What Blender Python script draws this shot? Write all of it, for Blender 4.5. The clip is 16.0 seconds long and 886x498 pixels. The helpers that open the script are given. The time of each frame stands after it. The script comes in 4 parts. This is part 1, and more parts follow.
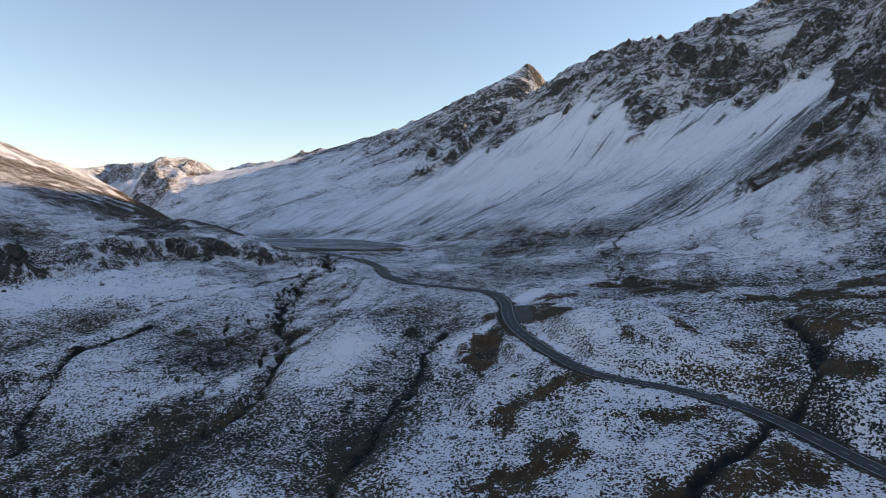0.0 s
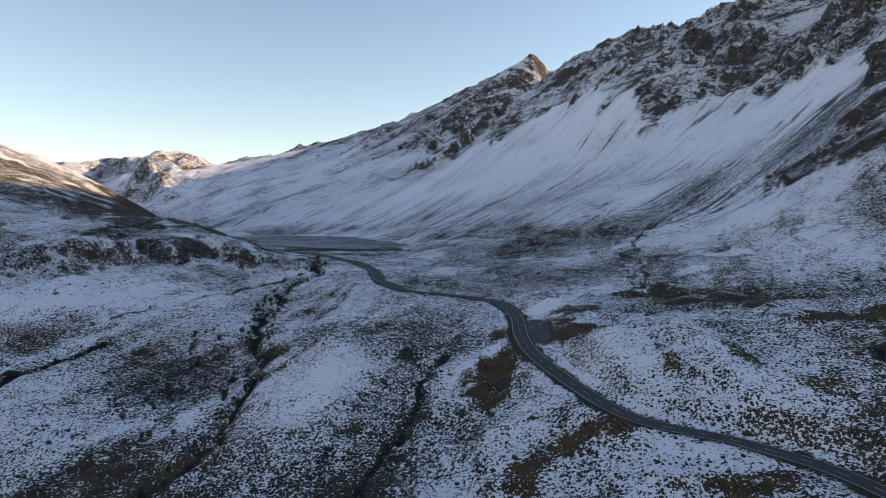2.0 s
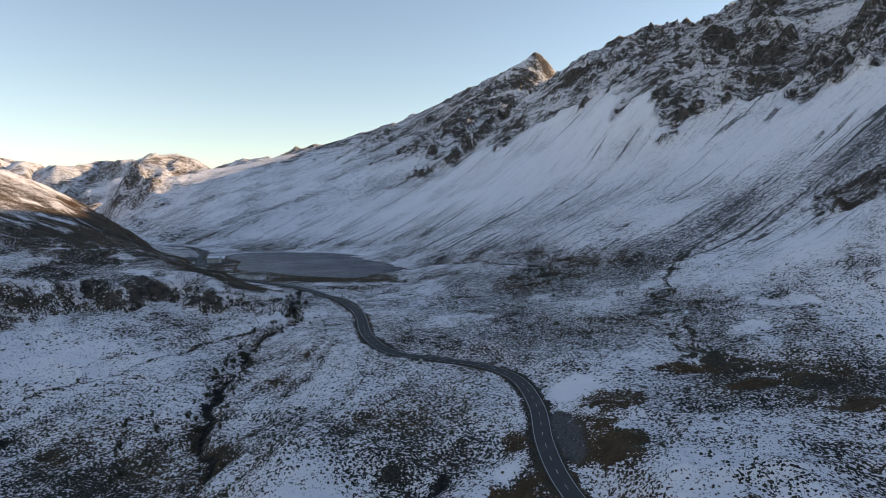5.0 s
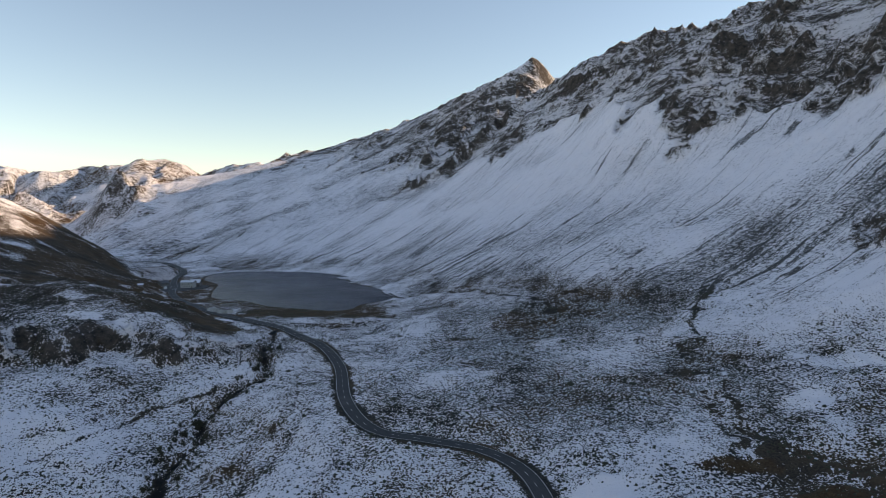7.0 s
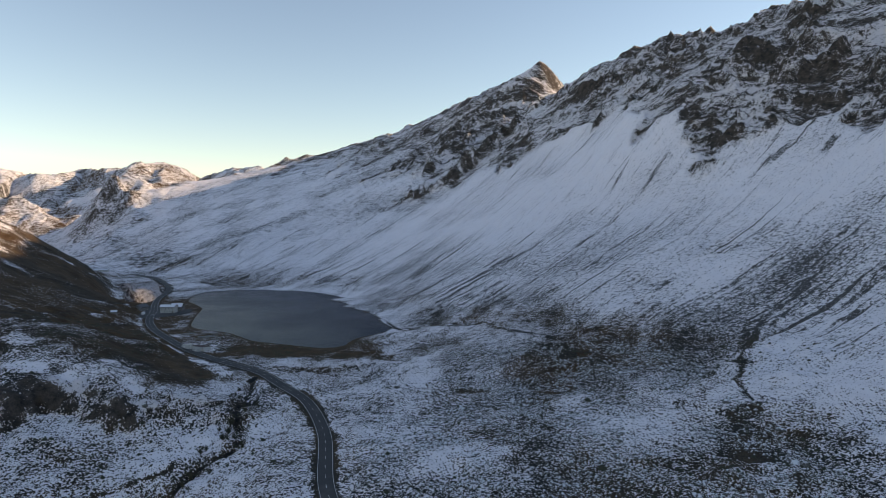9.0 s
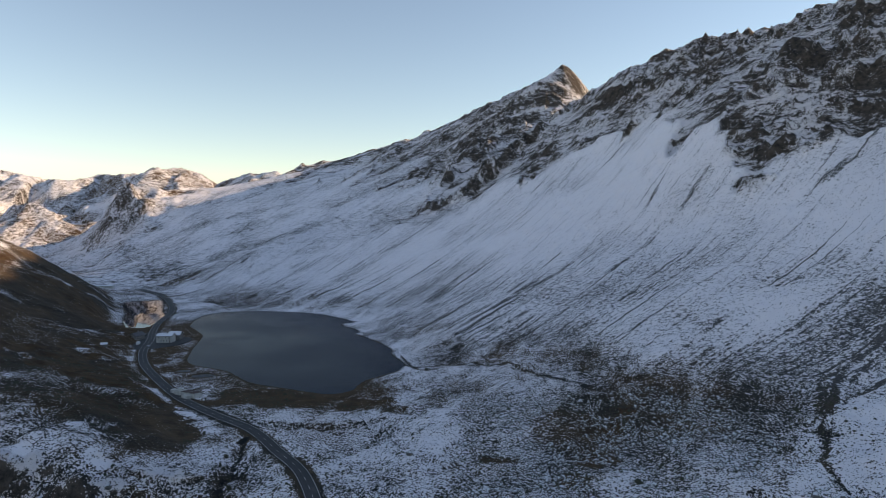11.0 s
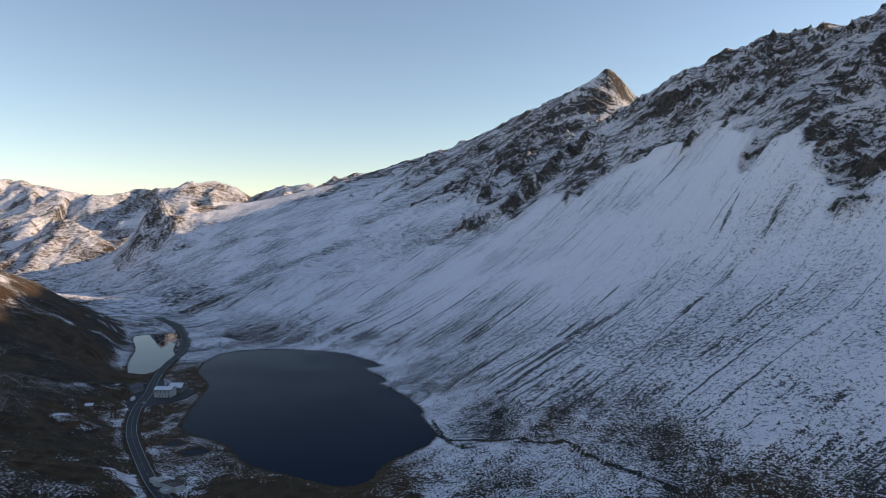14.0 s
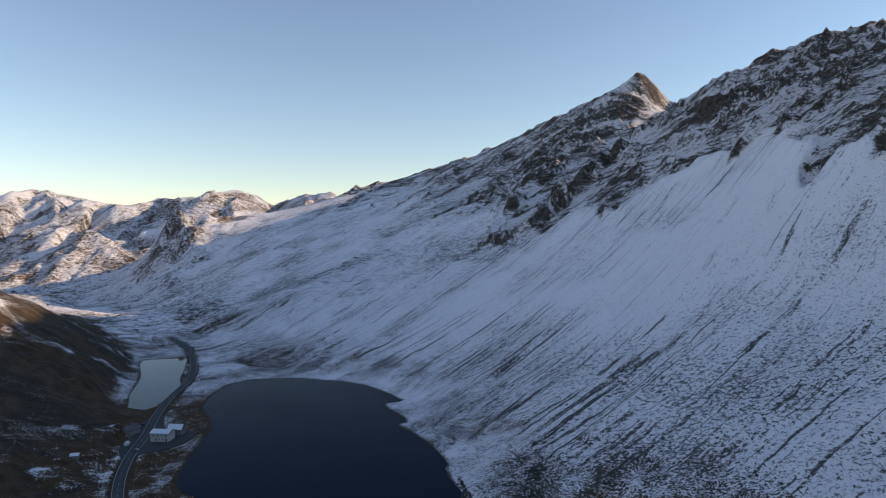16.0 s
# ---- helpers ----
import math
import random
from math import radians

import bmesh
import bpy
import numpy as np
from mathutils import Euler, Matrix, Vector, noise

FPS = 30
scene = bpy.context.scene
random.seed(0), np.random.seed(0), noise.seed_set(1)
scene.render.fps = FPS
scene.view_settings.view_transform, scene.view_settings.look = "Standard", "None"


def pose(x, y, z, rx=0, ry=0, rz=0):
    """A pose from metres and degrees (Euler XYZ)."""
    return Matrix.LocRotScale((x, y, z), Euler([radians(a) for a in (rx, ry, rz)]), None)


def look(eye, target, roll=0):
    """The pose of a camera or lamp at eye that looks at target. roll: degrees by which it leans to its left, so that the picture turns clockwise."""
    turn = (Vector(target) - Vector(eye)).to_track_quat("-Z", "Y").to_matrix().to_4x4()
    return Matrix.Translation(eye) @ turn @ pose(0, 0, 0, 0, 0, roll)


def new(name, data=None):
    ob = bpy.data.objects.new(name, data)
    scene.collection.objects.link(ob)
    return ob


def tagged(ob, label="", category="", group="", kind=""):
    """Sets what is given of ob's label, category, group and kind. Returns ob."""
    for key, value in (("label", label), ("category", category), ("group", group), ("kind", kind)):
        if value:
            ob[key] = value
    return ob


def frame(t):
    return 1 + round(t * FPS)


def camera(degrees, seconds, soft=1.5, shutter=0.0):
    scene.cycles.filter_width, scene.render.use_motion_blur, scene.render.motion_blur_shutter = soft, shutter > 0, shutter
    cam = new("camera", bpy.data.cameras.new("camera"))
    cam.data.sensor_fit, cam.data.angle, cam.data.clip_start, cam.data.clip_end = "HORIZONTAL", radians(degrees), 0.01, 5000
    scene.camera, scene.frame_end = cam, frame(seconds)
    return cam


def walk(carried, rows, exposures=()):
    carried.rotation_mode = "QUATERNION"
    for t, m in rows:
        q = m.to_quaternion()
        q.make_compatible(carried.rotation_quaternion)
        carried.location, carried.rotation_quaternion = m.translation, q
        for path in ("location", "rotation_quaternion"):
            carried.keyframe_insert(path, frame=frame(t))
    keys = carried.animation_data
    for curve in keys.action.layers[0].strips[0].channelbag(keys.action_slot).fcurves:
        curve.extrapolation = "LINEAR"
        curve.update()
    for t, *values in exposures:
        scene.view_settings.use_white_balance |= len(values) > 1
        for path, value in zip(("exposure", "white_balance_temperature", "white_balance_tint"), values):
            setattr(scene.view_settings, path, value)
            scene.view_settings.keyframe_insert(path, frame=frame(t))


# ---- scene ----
cam = camera(70.7, 16.0, soft=0.5)
WAY = [
    (0.0, 0.21, 3.22, 36.09, -0.03, -2.88, 0.05),
    (0.5, 0.24, 16.73, 35.41, -0.01, -3.01, 0.05),
    (1.0, 0.31, 30.70, 34.98, 0.02, -3.14, 0.04),
    (1.5, 0.42, 44.09, 35.90, 0.05, -3.28, 0.01),
    (2.0, 0.57, 55.74, 38.96, 0.08, -3.42, -0.02),
    (2.5, 0.76, 66.14, 43.45, 0.11, -3.55, -0.06),
    (3.0, 1.00, 77.05, 48.05, 0.14, -3.65, -0.10),
    (3.5, 1.27, 89.33, 52.05, 0.19, -3.71, -0.15),
    (4.0, 1.58, 102.71, 55.51, 0.24, -3.72, -0.20),
    (4.5, 1.90, 116.69, 59.00, 0.27, -3.70, -0.25),
    (5.0, 2.20, 130.95, 63.03, 0.26, -3.65, -0.30),
    (5.5, 2.45, 145.26, 67.60, 0.20, -3.58, -0.32),
    (6.0, 2.62, 159.53, 72.41, 0.08, -3.51, -0.32),
    (6.5, 2.68, 173.79, 77.12, -0.08, -3.44, -0.29),
    (7.0, 2.65, 188.15, 81.61, -0.25, -3.38, -0.23),
    (7.5, 2.51, 202.53, 86.05, -0.38, -3.33, -0.14),
    (8.0, 2.31, 216.86, 90.58, -0.40, -3.29, -0.04),
    (8.5, 2.05, 231.31, 95.13, -0.27, -3.26, 0.06),
    (9.0, 1.75, 245.77, 99.54, -0.01, -3.22, 0.15),
    (9.5, 1.43, 259.96, 103.92, 0.34, -3.19, 0.22),
    (10.0, 1.11, 273.73, 108.47, 0.76, -3.15, 0.25),
    (10.5, 0.79, 287.26, 113.04, 1.21, -3.09, 0.25),
    (11.0, 0.47, 300.87, 117.34, 1.69, -3.03, 0.21),
    (11.5, 0.14, 314.83, 121.22, 2.20, -2.95, 0.14),
    (12.0, -0.22, 329.18, 124.84, 2.74, -2.85, 0.04),
    (12.5, -0.68, 343.67, 128.39, 3.31, -2.75, -0.07),
    (13.0, -1.29, 357.84, 131.89, 3.89, -2.65, -0.18),
    (13.5, -2.09, 371.69, 135.40, 4.47, -2.55, -0.29),
    (14.0, -3.16, 385.61, 138.92, 5.05, -2.44, -0.38),
    (14.5, -4.52, 399.62, 142.43, 5.60, -2.33, -0.46),
    (15.0, -6.20, 413.47, 145.94, 6.13, -2.21, -0.52),
    (15.5, -8.22, 427.09, 149.35, 6.66, -2.08, -0.56),
    (16.0, -10.59, 440.40, 152.75, 7.16, -1.94, -0.58),
]
walk(cam, [(t, pose(x, y, z, 90 + pitch, 0, yaw) @ pose(0, 0, 0, 0, 0, roll)) for t, x, y, z, yaw, pitch, roll in WAY], [(0.0, 0.72, 8600, 17), (4.0, 0.70, 9300, 17), (9.0, 0.64, 9500, 17), (12.5, 0.54, 8900, 17), (16.0, 0.36, 8000, 17)])

# ---- light: a low sun behind the ridge, clear sky ----
SUN_ELEV, SUN_AZ = 18.8, 11.0      # degrees; azimuth from the +x axis, towards +y
world = bpy.data.worlds.new("sky")
scene.world = world
world.use_nodes = True
wn = world.node_tree
sky = wn.nodes.new("ShaderNodeTexSky")
sky.sky_type = "NISHITA"
sky.sun_disc = False
sky.sun_elevation = radians(SUN_ELEV)
sky.sun_rotation = radians(90 - SUN_AZ)
sky.altitude = 2300
sky.air_density, sky.dust_density, sky.ozone_density = 1.3, 0.0, 3.4
wn.nodes["Background"].inputs["Strength"].default_value = 0.15
wn.links.new(sky.outputs[0], wn.nodes["Background"].inputs["Color"])
sun = new("sun", bpy.data.lights.new("sun", "SUN"))
sun.data.energy, sun.data.angle, sun.data.color = 2.9, radians(0.53), (1.0, 0.84, 0.62)
to_sun = Vector((math.cos(radians(SUN_ELEV)) * math.cos(radians(SUN_AZ)), math.cos(radians(SUN_ELEV)) * math.sin(radians(SUN_AZ)), math.sin(radians(SUN_ELEV))))
sun.matrix_world = look(to_sun * 2000, (0, 0, 0))


# ---- node helpers ----
class Mat:
    """A small builder of node materials."""

    def __init__(self, name):
        self.m = bpy.data.materials.new(name)
        self.m.use_nodes = True
        self.t = self.m.node_tree
        self.bsdf = self.t.nodes["Principled BSDF"]
        self.out = self.t.nodes["Material Output"]

    def put(self, socket, v):
        if hasattr(v, "is_output"):
            self.t.links.new(v, socket)
        elif isinstance(v, tuple) and len(v) == 3 and socket.type == "RGBA":
            socket.default_value = (*v, 1)
        else:
            socket.default_value = v

    def pos(self):
        return self.t.nodes.new("ShaderNodeNewGeometry").outputs["Position"]

    def attr(self, name):
        n = self.t.nodes.new("ShaderNodeAttribute")
        n.attribute_name = name
        return n.outputs["Fac"]

    def noise(self, vec, scale, detail=6.0, rough=0.6, dist=0.0, out="Fac"):
        n = self.t.nodes.new("ShaderNodeTexNoise")
        self.put(n.inputs["Vector"], vec)
        for k, v in (("Scale", scale), ("Detail", detail), ("Roughness", rough), ("Distortion", dist)):
            n.inputs[k].default_value = v
        return n.outputs[out]

    def voronoi(self, vec, scale, feature="F1", out="Distance", rand=1.0):
        n = self.t.nodes.new("ShaderNodeTexVoronoi")
        n.feature = feature
        self.put(n.inputs["Vector"], vec)
        n.inputs["Scale"].default_value = scale
        n.inputs["Randomness"].default_value = rand
        return n.outputs[out]

    def op(self, kind, a, b=0.0, c=0.0, clamp=False):
        n = self.t.nodes.new("ShaderNodeMath")
        n.operation, n.use_clamp = kind, clamp
        for i, v in enumerate((a, b, c)):
            self.put(n.inputs[i], v)
        return n.outputs[0]

    def ramp(self, v, lo, hi, a=0.0, b=1.0):
        n = self.t.nodes.new("ShaderNodeMapRange")
        n.interpolation_type = "SMOOTHSTEP"
        for k, x in zip(("Value", "From Min", "From Max", "To Min", "To Max"), (v, lo, hi, a, b)):
            self.put(n.inputs[k], x)
        return n.outputs[0]

    def mix(self, f, a, b):
        n = self.t.nodes.new("ShaderNodeMix")
        n.data_type = "RGBA"
        self.put(n.inputs[0], f)
        self.put(n.inputs[6], a)
        self.put(n.inputs[7], b)
        return n.outputs[2]

    def scaled(self, vec, s):
        n = self.t.nodes.new("ShaderNodeVectorMath")
        n.operation = "MULTIPLY"
        self.put(n.inputs[0], vec)
        n.inputs[1].default_value = s
        return n.outputs[0]

    def join(self, x, y, z):
        n = self.t.nodes.new("ShaderNodeCombineXYZ")
        for i, v in enumerate((x, y, z)):
            self.put(n.inputs[i], v)
        return n.outputs[0]

    def bump(self, h, strength, dist, normal=None):
        n = self.t.nodes.new("ShaderNodeBump")
        n.inputs["Strength"].default_value, n.inputs["Distance"].default_value = strength, dist
        self.put(n.inputs["Height"], h)
        if normal is not None:
            self.put(n.inputs["Normal"], normal)
        return n.outputs[0]

    def done(self, **kw):
        for k, v in kw.items():
            self.put(self.bsdf.inputs[k.replace("_", " ")], v)
        return self.m


# ---- materials ----
def ground_material():
    m = Mat("snow_dusted_alpine_ground")
    p = m.pos()
    snow, rock, brown, scree = m.attr("snow"), m.attr("rock"), m.attr("brown"), m.attr("scree")
    n_big = m.noise(p, 0.018, 4, 0.55)
    n_mid = m.noise(p, 0.11, 5, 0.62)
    n_fine = m.noise(p, 1.05, 6, 0.72)
    tuft = m.voronoi(p, 1.5)
    # bare ground: heath, yellowed grass, dark soil
    heath = m.mix(m.ramp(n_fine, 0.35, 0.65), (0.017, 0.015, 0.014), (0.072, 0.062, 0.051))
    grass = m.mix(m.ramp(n_mid, 0.35, 0.65), (0.078, 0.043, 0.022), (0.155, 0.096, 0.050))
    bare = m.mix(m.ramp(n_big, 0.42, 0.62), heath, m.mix(0.55, heath, grass))
    stones = m.mix(m.ramp(n_fine, 0.3, 0.7), (0.045, 0.043, 0.045), (0.17, 0.16, 0.155))
    cliff = m.mix(m.ramp(m.noise(p, 0.16, 8, 0.75), 0.3, 0.7), (0.026, 0.023, 0.022), (0.150, 0.122, 0.104))
    bare = m.mix(scree, bare, stones)
    bare = m.mix(brown, bare, m.mix(m.ramp(n_fine, 0.3, 0.7), (0.052, 0.028, 0.014), grass))
    bare = m.mix(rock, bare, cliff)
    bare = m.mix(m.attr("wet"), bare, (0.012, 0.012, 0.013))
    # streaks that run down the fall line
    sway = m.op("MULTIPLY", m.op("SUBTRACT", m.noise(p, 0.03, 3, 0.5), 0.5), 7.0)
    side, up = m.op("ADD", m.attr("along"), sway), m.attr("up")
    fan, far = m.attr("fan"), m.attr("far")

    def lane(run):
        return m.join(side, m.op("MULTIPLY", up, run), 0.0)

    def line(scale, run, wide):
        return m.ramp(m.op("ABSOLUTE", m.op("SUBTRACT", m.noise(lane(run), scale, 3, 0.55), 0.5)), wide * 0.25, wide, 1.0, 0.0)

    channel = m.op("MULTIPLY", line(0.024, 0.035, 0.011), m.ramp(m.noise(p, 0.012, 3, 0.6), 0.42, 0.56))
    vein = m.op("MULTIPLY", line(0.080, 0.028, 0.026), m.ramp(m.noise(p, 0.030, 4, 0.7), 0.38, 0.58))
    rill = m.ramp(m.noise(lane(0.018), 0.33, 4, 0.7), 0.53, 0.68)
    band = m.ramp(m.noise(lane(0.07), 0.022, 5, 0.6), 0.44, 0.60)
    gap = m.ramp(m.noise(p, 0.30, 5, 0.8), 0.36, 0.60)
    streak = m.op("ADD", m.op("MULTIPLY", channel, 1.0), m.op("MULTIPLY", vein, 0.6))
    streak = m.op("ADD", streak, m.op("MULTIPLY", m.op("MULTIPLY", rill, gap), m.op("ADD", m.op("MULTIPLY", band, 0.55), m.op("ADD", 0.22, m.op("MULTIPLY", fan, 0.9)))))
    streak = m.op("ADD", streak, m.op("MULTIPLY", band, m.op("ADD", 0.13, m.op("MULTIPLY", fan, 0.2))))
    pebbles = m.op("SUBTRACT", m.noise(p, 0.37, 5, 0.88), 0.5)
    tussock = m.op("SUBTRACT", m.noise(m.scaled(p, (1.0, 1.0, 2.2)), 0.11, 8, 0.82), 0.5)
    n_grit = m.noise(p, 2.1, 4, 0.7)
    clump = m.voronoi(p, 0.85)
    field = m.op("ADD", m.op("MULTIPLY", m.op("ADD", n_mid, m.op("MULTIPLY", m.op("MULTIPLY", scree, 0.75), m.op("SUBTRACT", 0.5, n_mid))), 0.24), m.op("MULTIPLY", n_fine, 0.55))
    field = m.op("ADD", field, m.op("MULTIPLY", m.noise(p, 0.62, 4, 0.8), 0.37))
    field = m.op("ADD", field, m.op("MULTIPLY", n_grit, 0.16))
    dots = m.op("ADD", m.op("SUBTRACT", tuft, 0.50), m.op("SUBTRACT", clump, 0.50))
    field = m.op("ADD", field, m.op("MULTIPLY", m.op("MULTIPLY", dots, 0.24), m.op("SUBTRACT", 1.0, m.op("MULTIPLY", scree, 0.55))))
    field = m.op("SUBTRACT", field, m.op("MULTIPLY", m.op("MULTIPLY", streak, scree), m.op("SUBTRACT", 0.27, m.op("MULTIPLY", far, 0.17))))
    field = m.op("ADD", field, m.op("MULTIPLY", m.op("MULTIPLY", pebbles, scree), 1.75))
    field = m.op("ADD", field, m.op("MULTIPLY", m.op("MULTIPLY", tussock, far), 1.6))
    comb = m.noise(m.scaled(p, (0.17, 0.17, 2.3)), 1.0, 4, 0.6)
    field = m.op("ADD", field, m.op("MULTIPLY", m.op("MULTIPLY", m.op("SUBTRACT", comb, 0.5), m.op("SUBTRACT", 1.0, m.op("MAXIMUM", scree, rock))), 0.20))
    beds = m.join(m.op("MULTIPLY", m.attr("strike"), 0.55), m.attr("dip"), 0.0)
    ledge = m.noise(beds, 0.12, 10, 0.76, 0.35)
    crack = m.noise(m.scaled(p, (1.0, 1.0, 1.3)), 0.20, 8, 0.80)
    broad = m.noise(beds, 0.022, 3, 0.5)
    craggy = m.op("ADD", m.op("ADD", m.op("SUBTRACT", ledge, 0.5), m.op("MULTIPLY", m.op("SUBTRACT", crack, 0.5), 0.9)), m.op("MULTIPLY", m.op("SUBTRACT", broad, 0.5), 0.7))
    field = m.op("ADD", field, m.op("MULTIPLY", m.op("MULTIPLY", craggy, rock), 1.6))
    level = m.op("SUBTRACT", 0.905, m.op("MULTIPLY", snow, 0.52))
    cover = m.ramp(m.op("SUBTRACT", field, level), -0.014, 0.014)
    white = m.mix(n_fine, (0.85, 0.81, 0.84), (0.92, 0.885, 0.91))
    colour = m.mix(cover, bare, white)
    h = m.op("ADD", m.op("MULTIPLY", n_fine, 0.7), m.op("MULTIPLY", cover, 0.25))
    h = m.op("ADD", h, m.op("MULTIPLY", n_mid, 1.3))
    h = m.op("ADD", h, m.op("MULTIPLY", m.op("MULTIPLY", rock, m.op("ADD", ledge, crack)), 12.0))
    nrm = m.bump(h, 0.65, 0.75)
    rough = m.op("SUBTRACT", 0.95, m.op("MULTIPLY", cover, 0.25))
    return m.done(Base_Color=colour, Roughness=rough, Normal=nrm, Specular_IOR_Level=0.25)


def water_material(name, calm):
    m = Mat(name)
    p = m.pos()
    ripple = m.op("ADD", m.noise(p, 0.7, 3, 0.5), m.op("MULTIPLY", m.noise(p, 0.05, 3, 0.5), 2.0))
    deep = m.mix(m.noise(p, 0.02, 3, 0.5), (0.005, 0.014, 0.031), (0.009, 0.021, 0.040))
    if calm:
        return m.done(Base_Color=deep, Roughness=0.02, IOR=1.22, Normal=m.bump(ripple, 0.03, 0.05))
    return m.done(Base_Color=deep, Roughness=m.ramp(m.noise(p, 0.012, 3, 0.6), 0.3, 0.7, 0.12, 0.24), IOR=1.14, Specular_IOR_Level=0.12, Normal=m.bump(ripple, 0.08, 0.12))


def asphalt_material():
    m = Mat("asphalt")
    p = m.pos()
    c = m.mix(m.noise(p, 0.35, 6, 0.7), (0.030, 0.030, 0.033), (0.062, 0.061, 0.062))
    c = m.mix(m.ramp(m.noise(p, 0.06, 4, 0.6), 0.55, 0.75), c, (0.075, 0.073, 0.072))
    return m.done(Base_Color=c, Roughness=0.82, Normal=m.bump(m.noise(p, 6.0, 4, 0.7), 0.3, 0.02))


def plain(name, a, b, rough, scale, relief=0.0, metal=0.0):
    m = Mat(name)
    p = m.pos()
    n = m.noise(p, scale, 6, 0.65)
    kw = dict(Base_Color=m.mix(m.ramp(n, 0.3, 0.7), a, b), Roughness=rough, Metallic=metal)
    if relief:
        kw["Normal"] = m.bump(n, 0.6, relief)
    return m.done(**kw)


GROUND = ground_material()
WATER = water_material("cold_lake_water", False)
STILL_WATER = water_material("still_water", True)
RUST = plain("rusty_roofing", (0.075, 0.045, 0.040), (0.15, 0.095, 0.085), 0.8, 1.2, 0.01)
ASPHALT = asphalt_material()
PAINT = plain("road_paint", (0.55, 0.55, 0.54), (0.75, 0.75, 0.73), 0.7, 1.5)
PLASTER = plain("pale_plaster", (0.50, 0.48, 0.44), (0.66, 0.64, 0.60), 0.85, 0.8, 0.01)
STONE_WALL = plain("grey_masonry", (0.16, 0.15, 0.14), (0.32, 0.30, 0.28), 0.9, 1.6, 0.03)
ROOF_SNOW = plain("roof_snow", (0.74, 0.76, 0.80), (0.88, 0.89, 0.90), 0.8, 0.9, 0.04)
SLATE = plain("roof_slate", (0.07, 0.07, 0.075), (0.16, 0.16, 0.165), 0.7, 1.2, 0.02)
WOOD = plain("weathered_wood", (0.08, 0.06, 0.045), (0.20, 0.16, 0.12), 0.8, 2.0, 0.01)
PALE_WOOD = plain("pale_timber", (0.38, 0.35, 0.30), (0.55, 0.52, 0.47), 0.8, 1.0)
WHITE_PAINT = plain("white_paint", (0.70, 0.71, 0.72), (0.80, 0.80, 0.80), 0.4, 1.0)
DARK_PAINT = plain("dark_car_paint", (0.012, 0.013, 0.016), (0.025, 0.026, 0.030), 0.3, 1.0)
GREY_PAINT = plain("silver_car_paint", (0.35, 0.36, 0.38), (0.45, 0.46, 0.47), 0.35, 1.0, 0.0, 0.5)
RUBBER = plain("tyre_rubber", (0.012, 0.012, 0.012), (0.03, 0.03, 0.03), 0.9, 4.0)
METAL = plain("galvanised_metal", (0.30, 0.31, 0.32), (0.45, 0.46, 0.47), 0.45, 3.0, 0.0, 0.9)
BARK = plain("dark_bark", (0.028, 0.024, 0.020), (0.07, 0.06, 0.048), 0.9, 2.5, 0.01)
TWIG = plain("bare_twigs_and_dry_leaves", (0.028, 0.030, 0.018), (0.075, 0.068, 0.040), 0.9, 3.0)
BOULDER = Mat("snow_dusted_boulder")
_p = BOULDER.pos()
_n = BOULDER.noise(_p, 1.1, 6, 0.7)
_up = BOULDER.t.nodes.new("ShaderNodeSeparateXYZ")
BOULDER.t.links.new(BOULDER.t.nodes.new("ShaderNodeNewGeometry").outputs["Normal"], _up.inputs[0])
_cap = BOULDER.ramp(BOULDER.op("ADD", _up.outputs[2], BOULDER.op("MULTIPLY", _n, 0.6)), 1.08, 1.22)
BOULDER = BOULDER.done(Base_Color=BOULDER.mix(_cap, BOULDER.mix(BOULDER.ramp(_n, 0.3, 0.7), (0.05, 0.048, 0.046), (0.20, 0.19, 0.175)), (0.82, 0.84, 0.87)), Roughness=0.9, Normal=BOULDER.bump(_n, 0.7, 0.25))
GLASS = Mat("dark_window_glass").done(Base_Color=(0.012, 0.014, 0.018), Roughness=0.06, IOR=1.5)

# ---- the shape of the land ----
def hash2(ix, iy, seed):
    h = (ix.astype(np.int64) * 374761393 + iy.astype(np.int64) * 668265263 + seed * 974634777) & 0x7FFFFFFF
    h = ((h ^ (h >> 13)) * 1274126177) & 0x7FFFFFFF
    h = h ^ (h >> 16)
    return (h & 0xFFFF) / 65535.0


def value(x, y, size, seed):
    """Smooth noise from -1 to 1 with cells of that size."""
    u, v = x / size, y / size
    iu, iv = np.floor(u), np.floor(v)
    fu, fv = u - iu, v - iv
    fu, fv = fu ** 3 * (fu * (fu * 6 - 15) + 10), fv ** 3 * (fv * (fv * 6 - 15) + 10)
    a, b = hash2(iu, iv, seed), hash2(iu + 1, iv, seed)
    c, d = hash2(iu, iv + 1, seed), hash2(iu + 1, iv + 1, seed)
    return 2 * (a + (b - a) * fu + (c - a) * fv + (a - b - c + d) * fu * fv) - 1


def fractal(x, y, size, octaves, seed, gain=0.5):
    total, amp = 0.0, 1.0
    for i in range(octaves):
        ca, sa = math.cos(i * 1.1 + seed), math.sin(i * 1.1 + seed)
        total = total + amp * value(x * ca - y * sa, x * sa + y * ca, size, seed * 17 + i)
        size, amp = size * 0.48, amp * gain
    return total


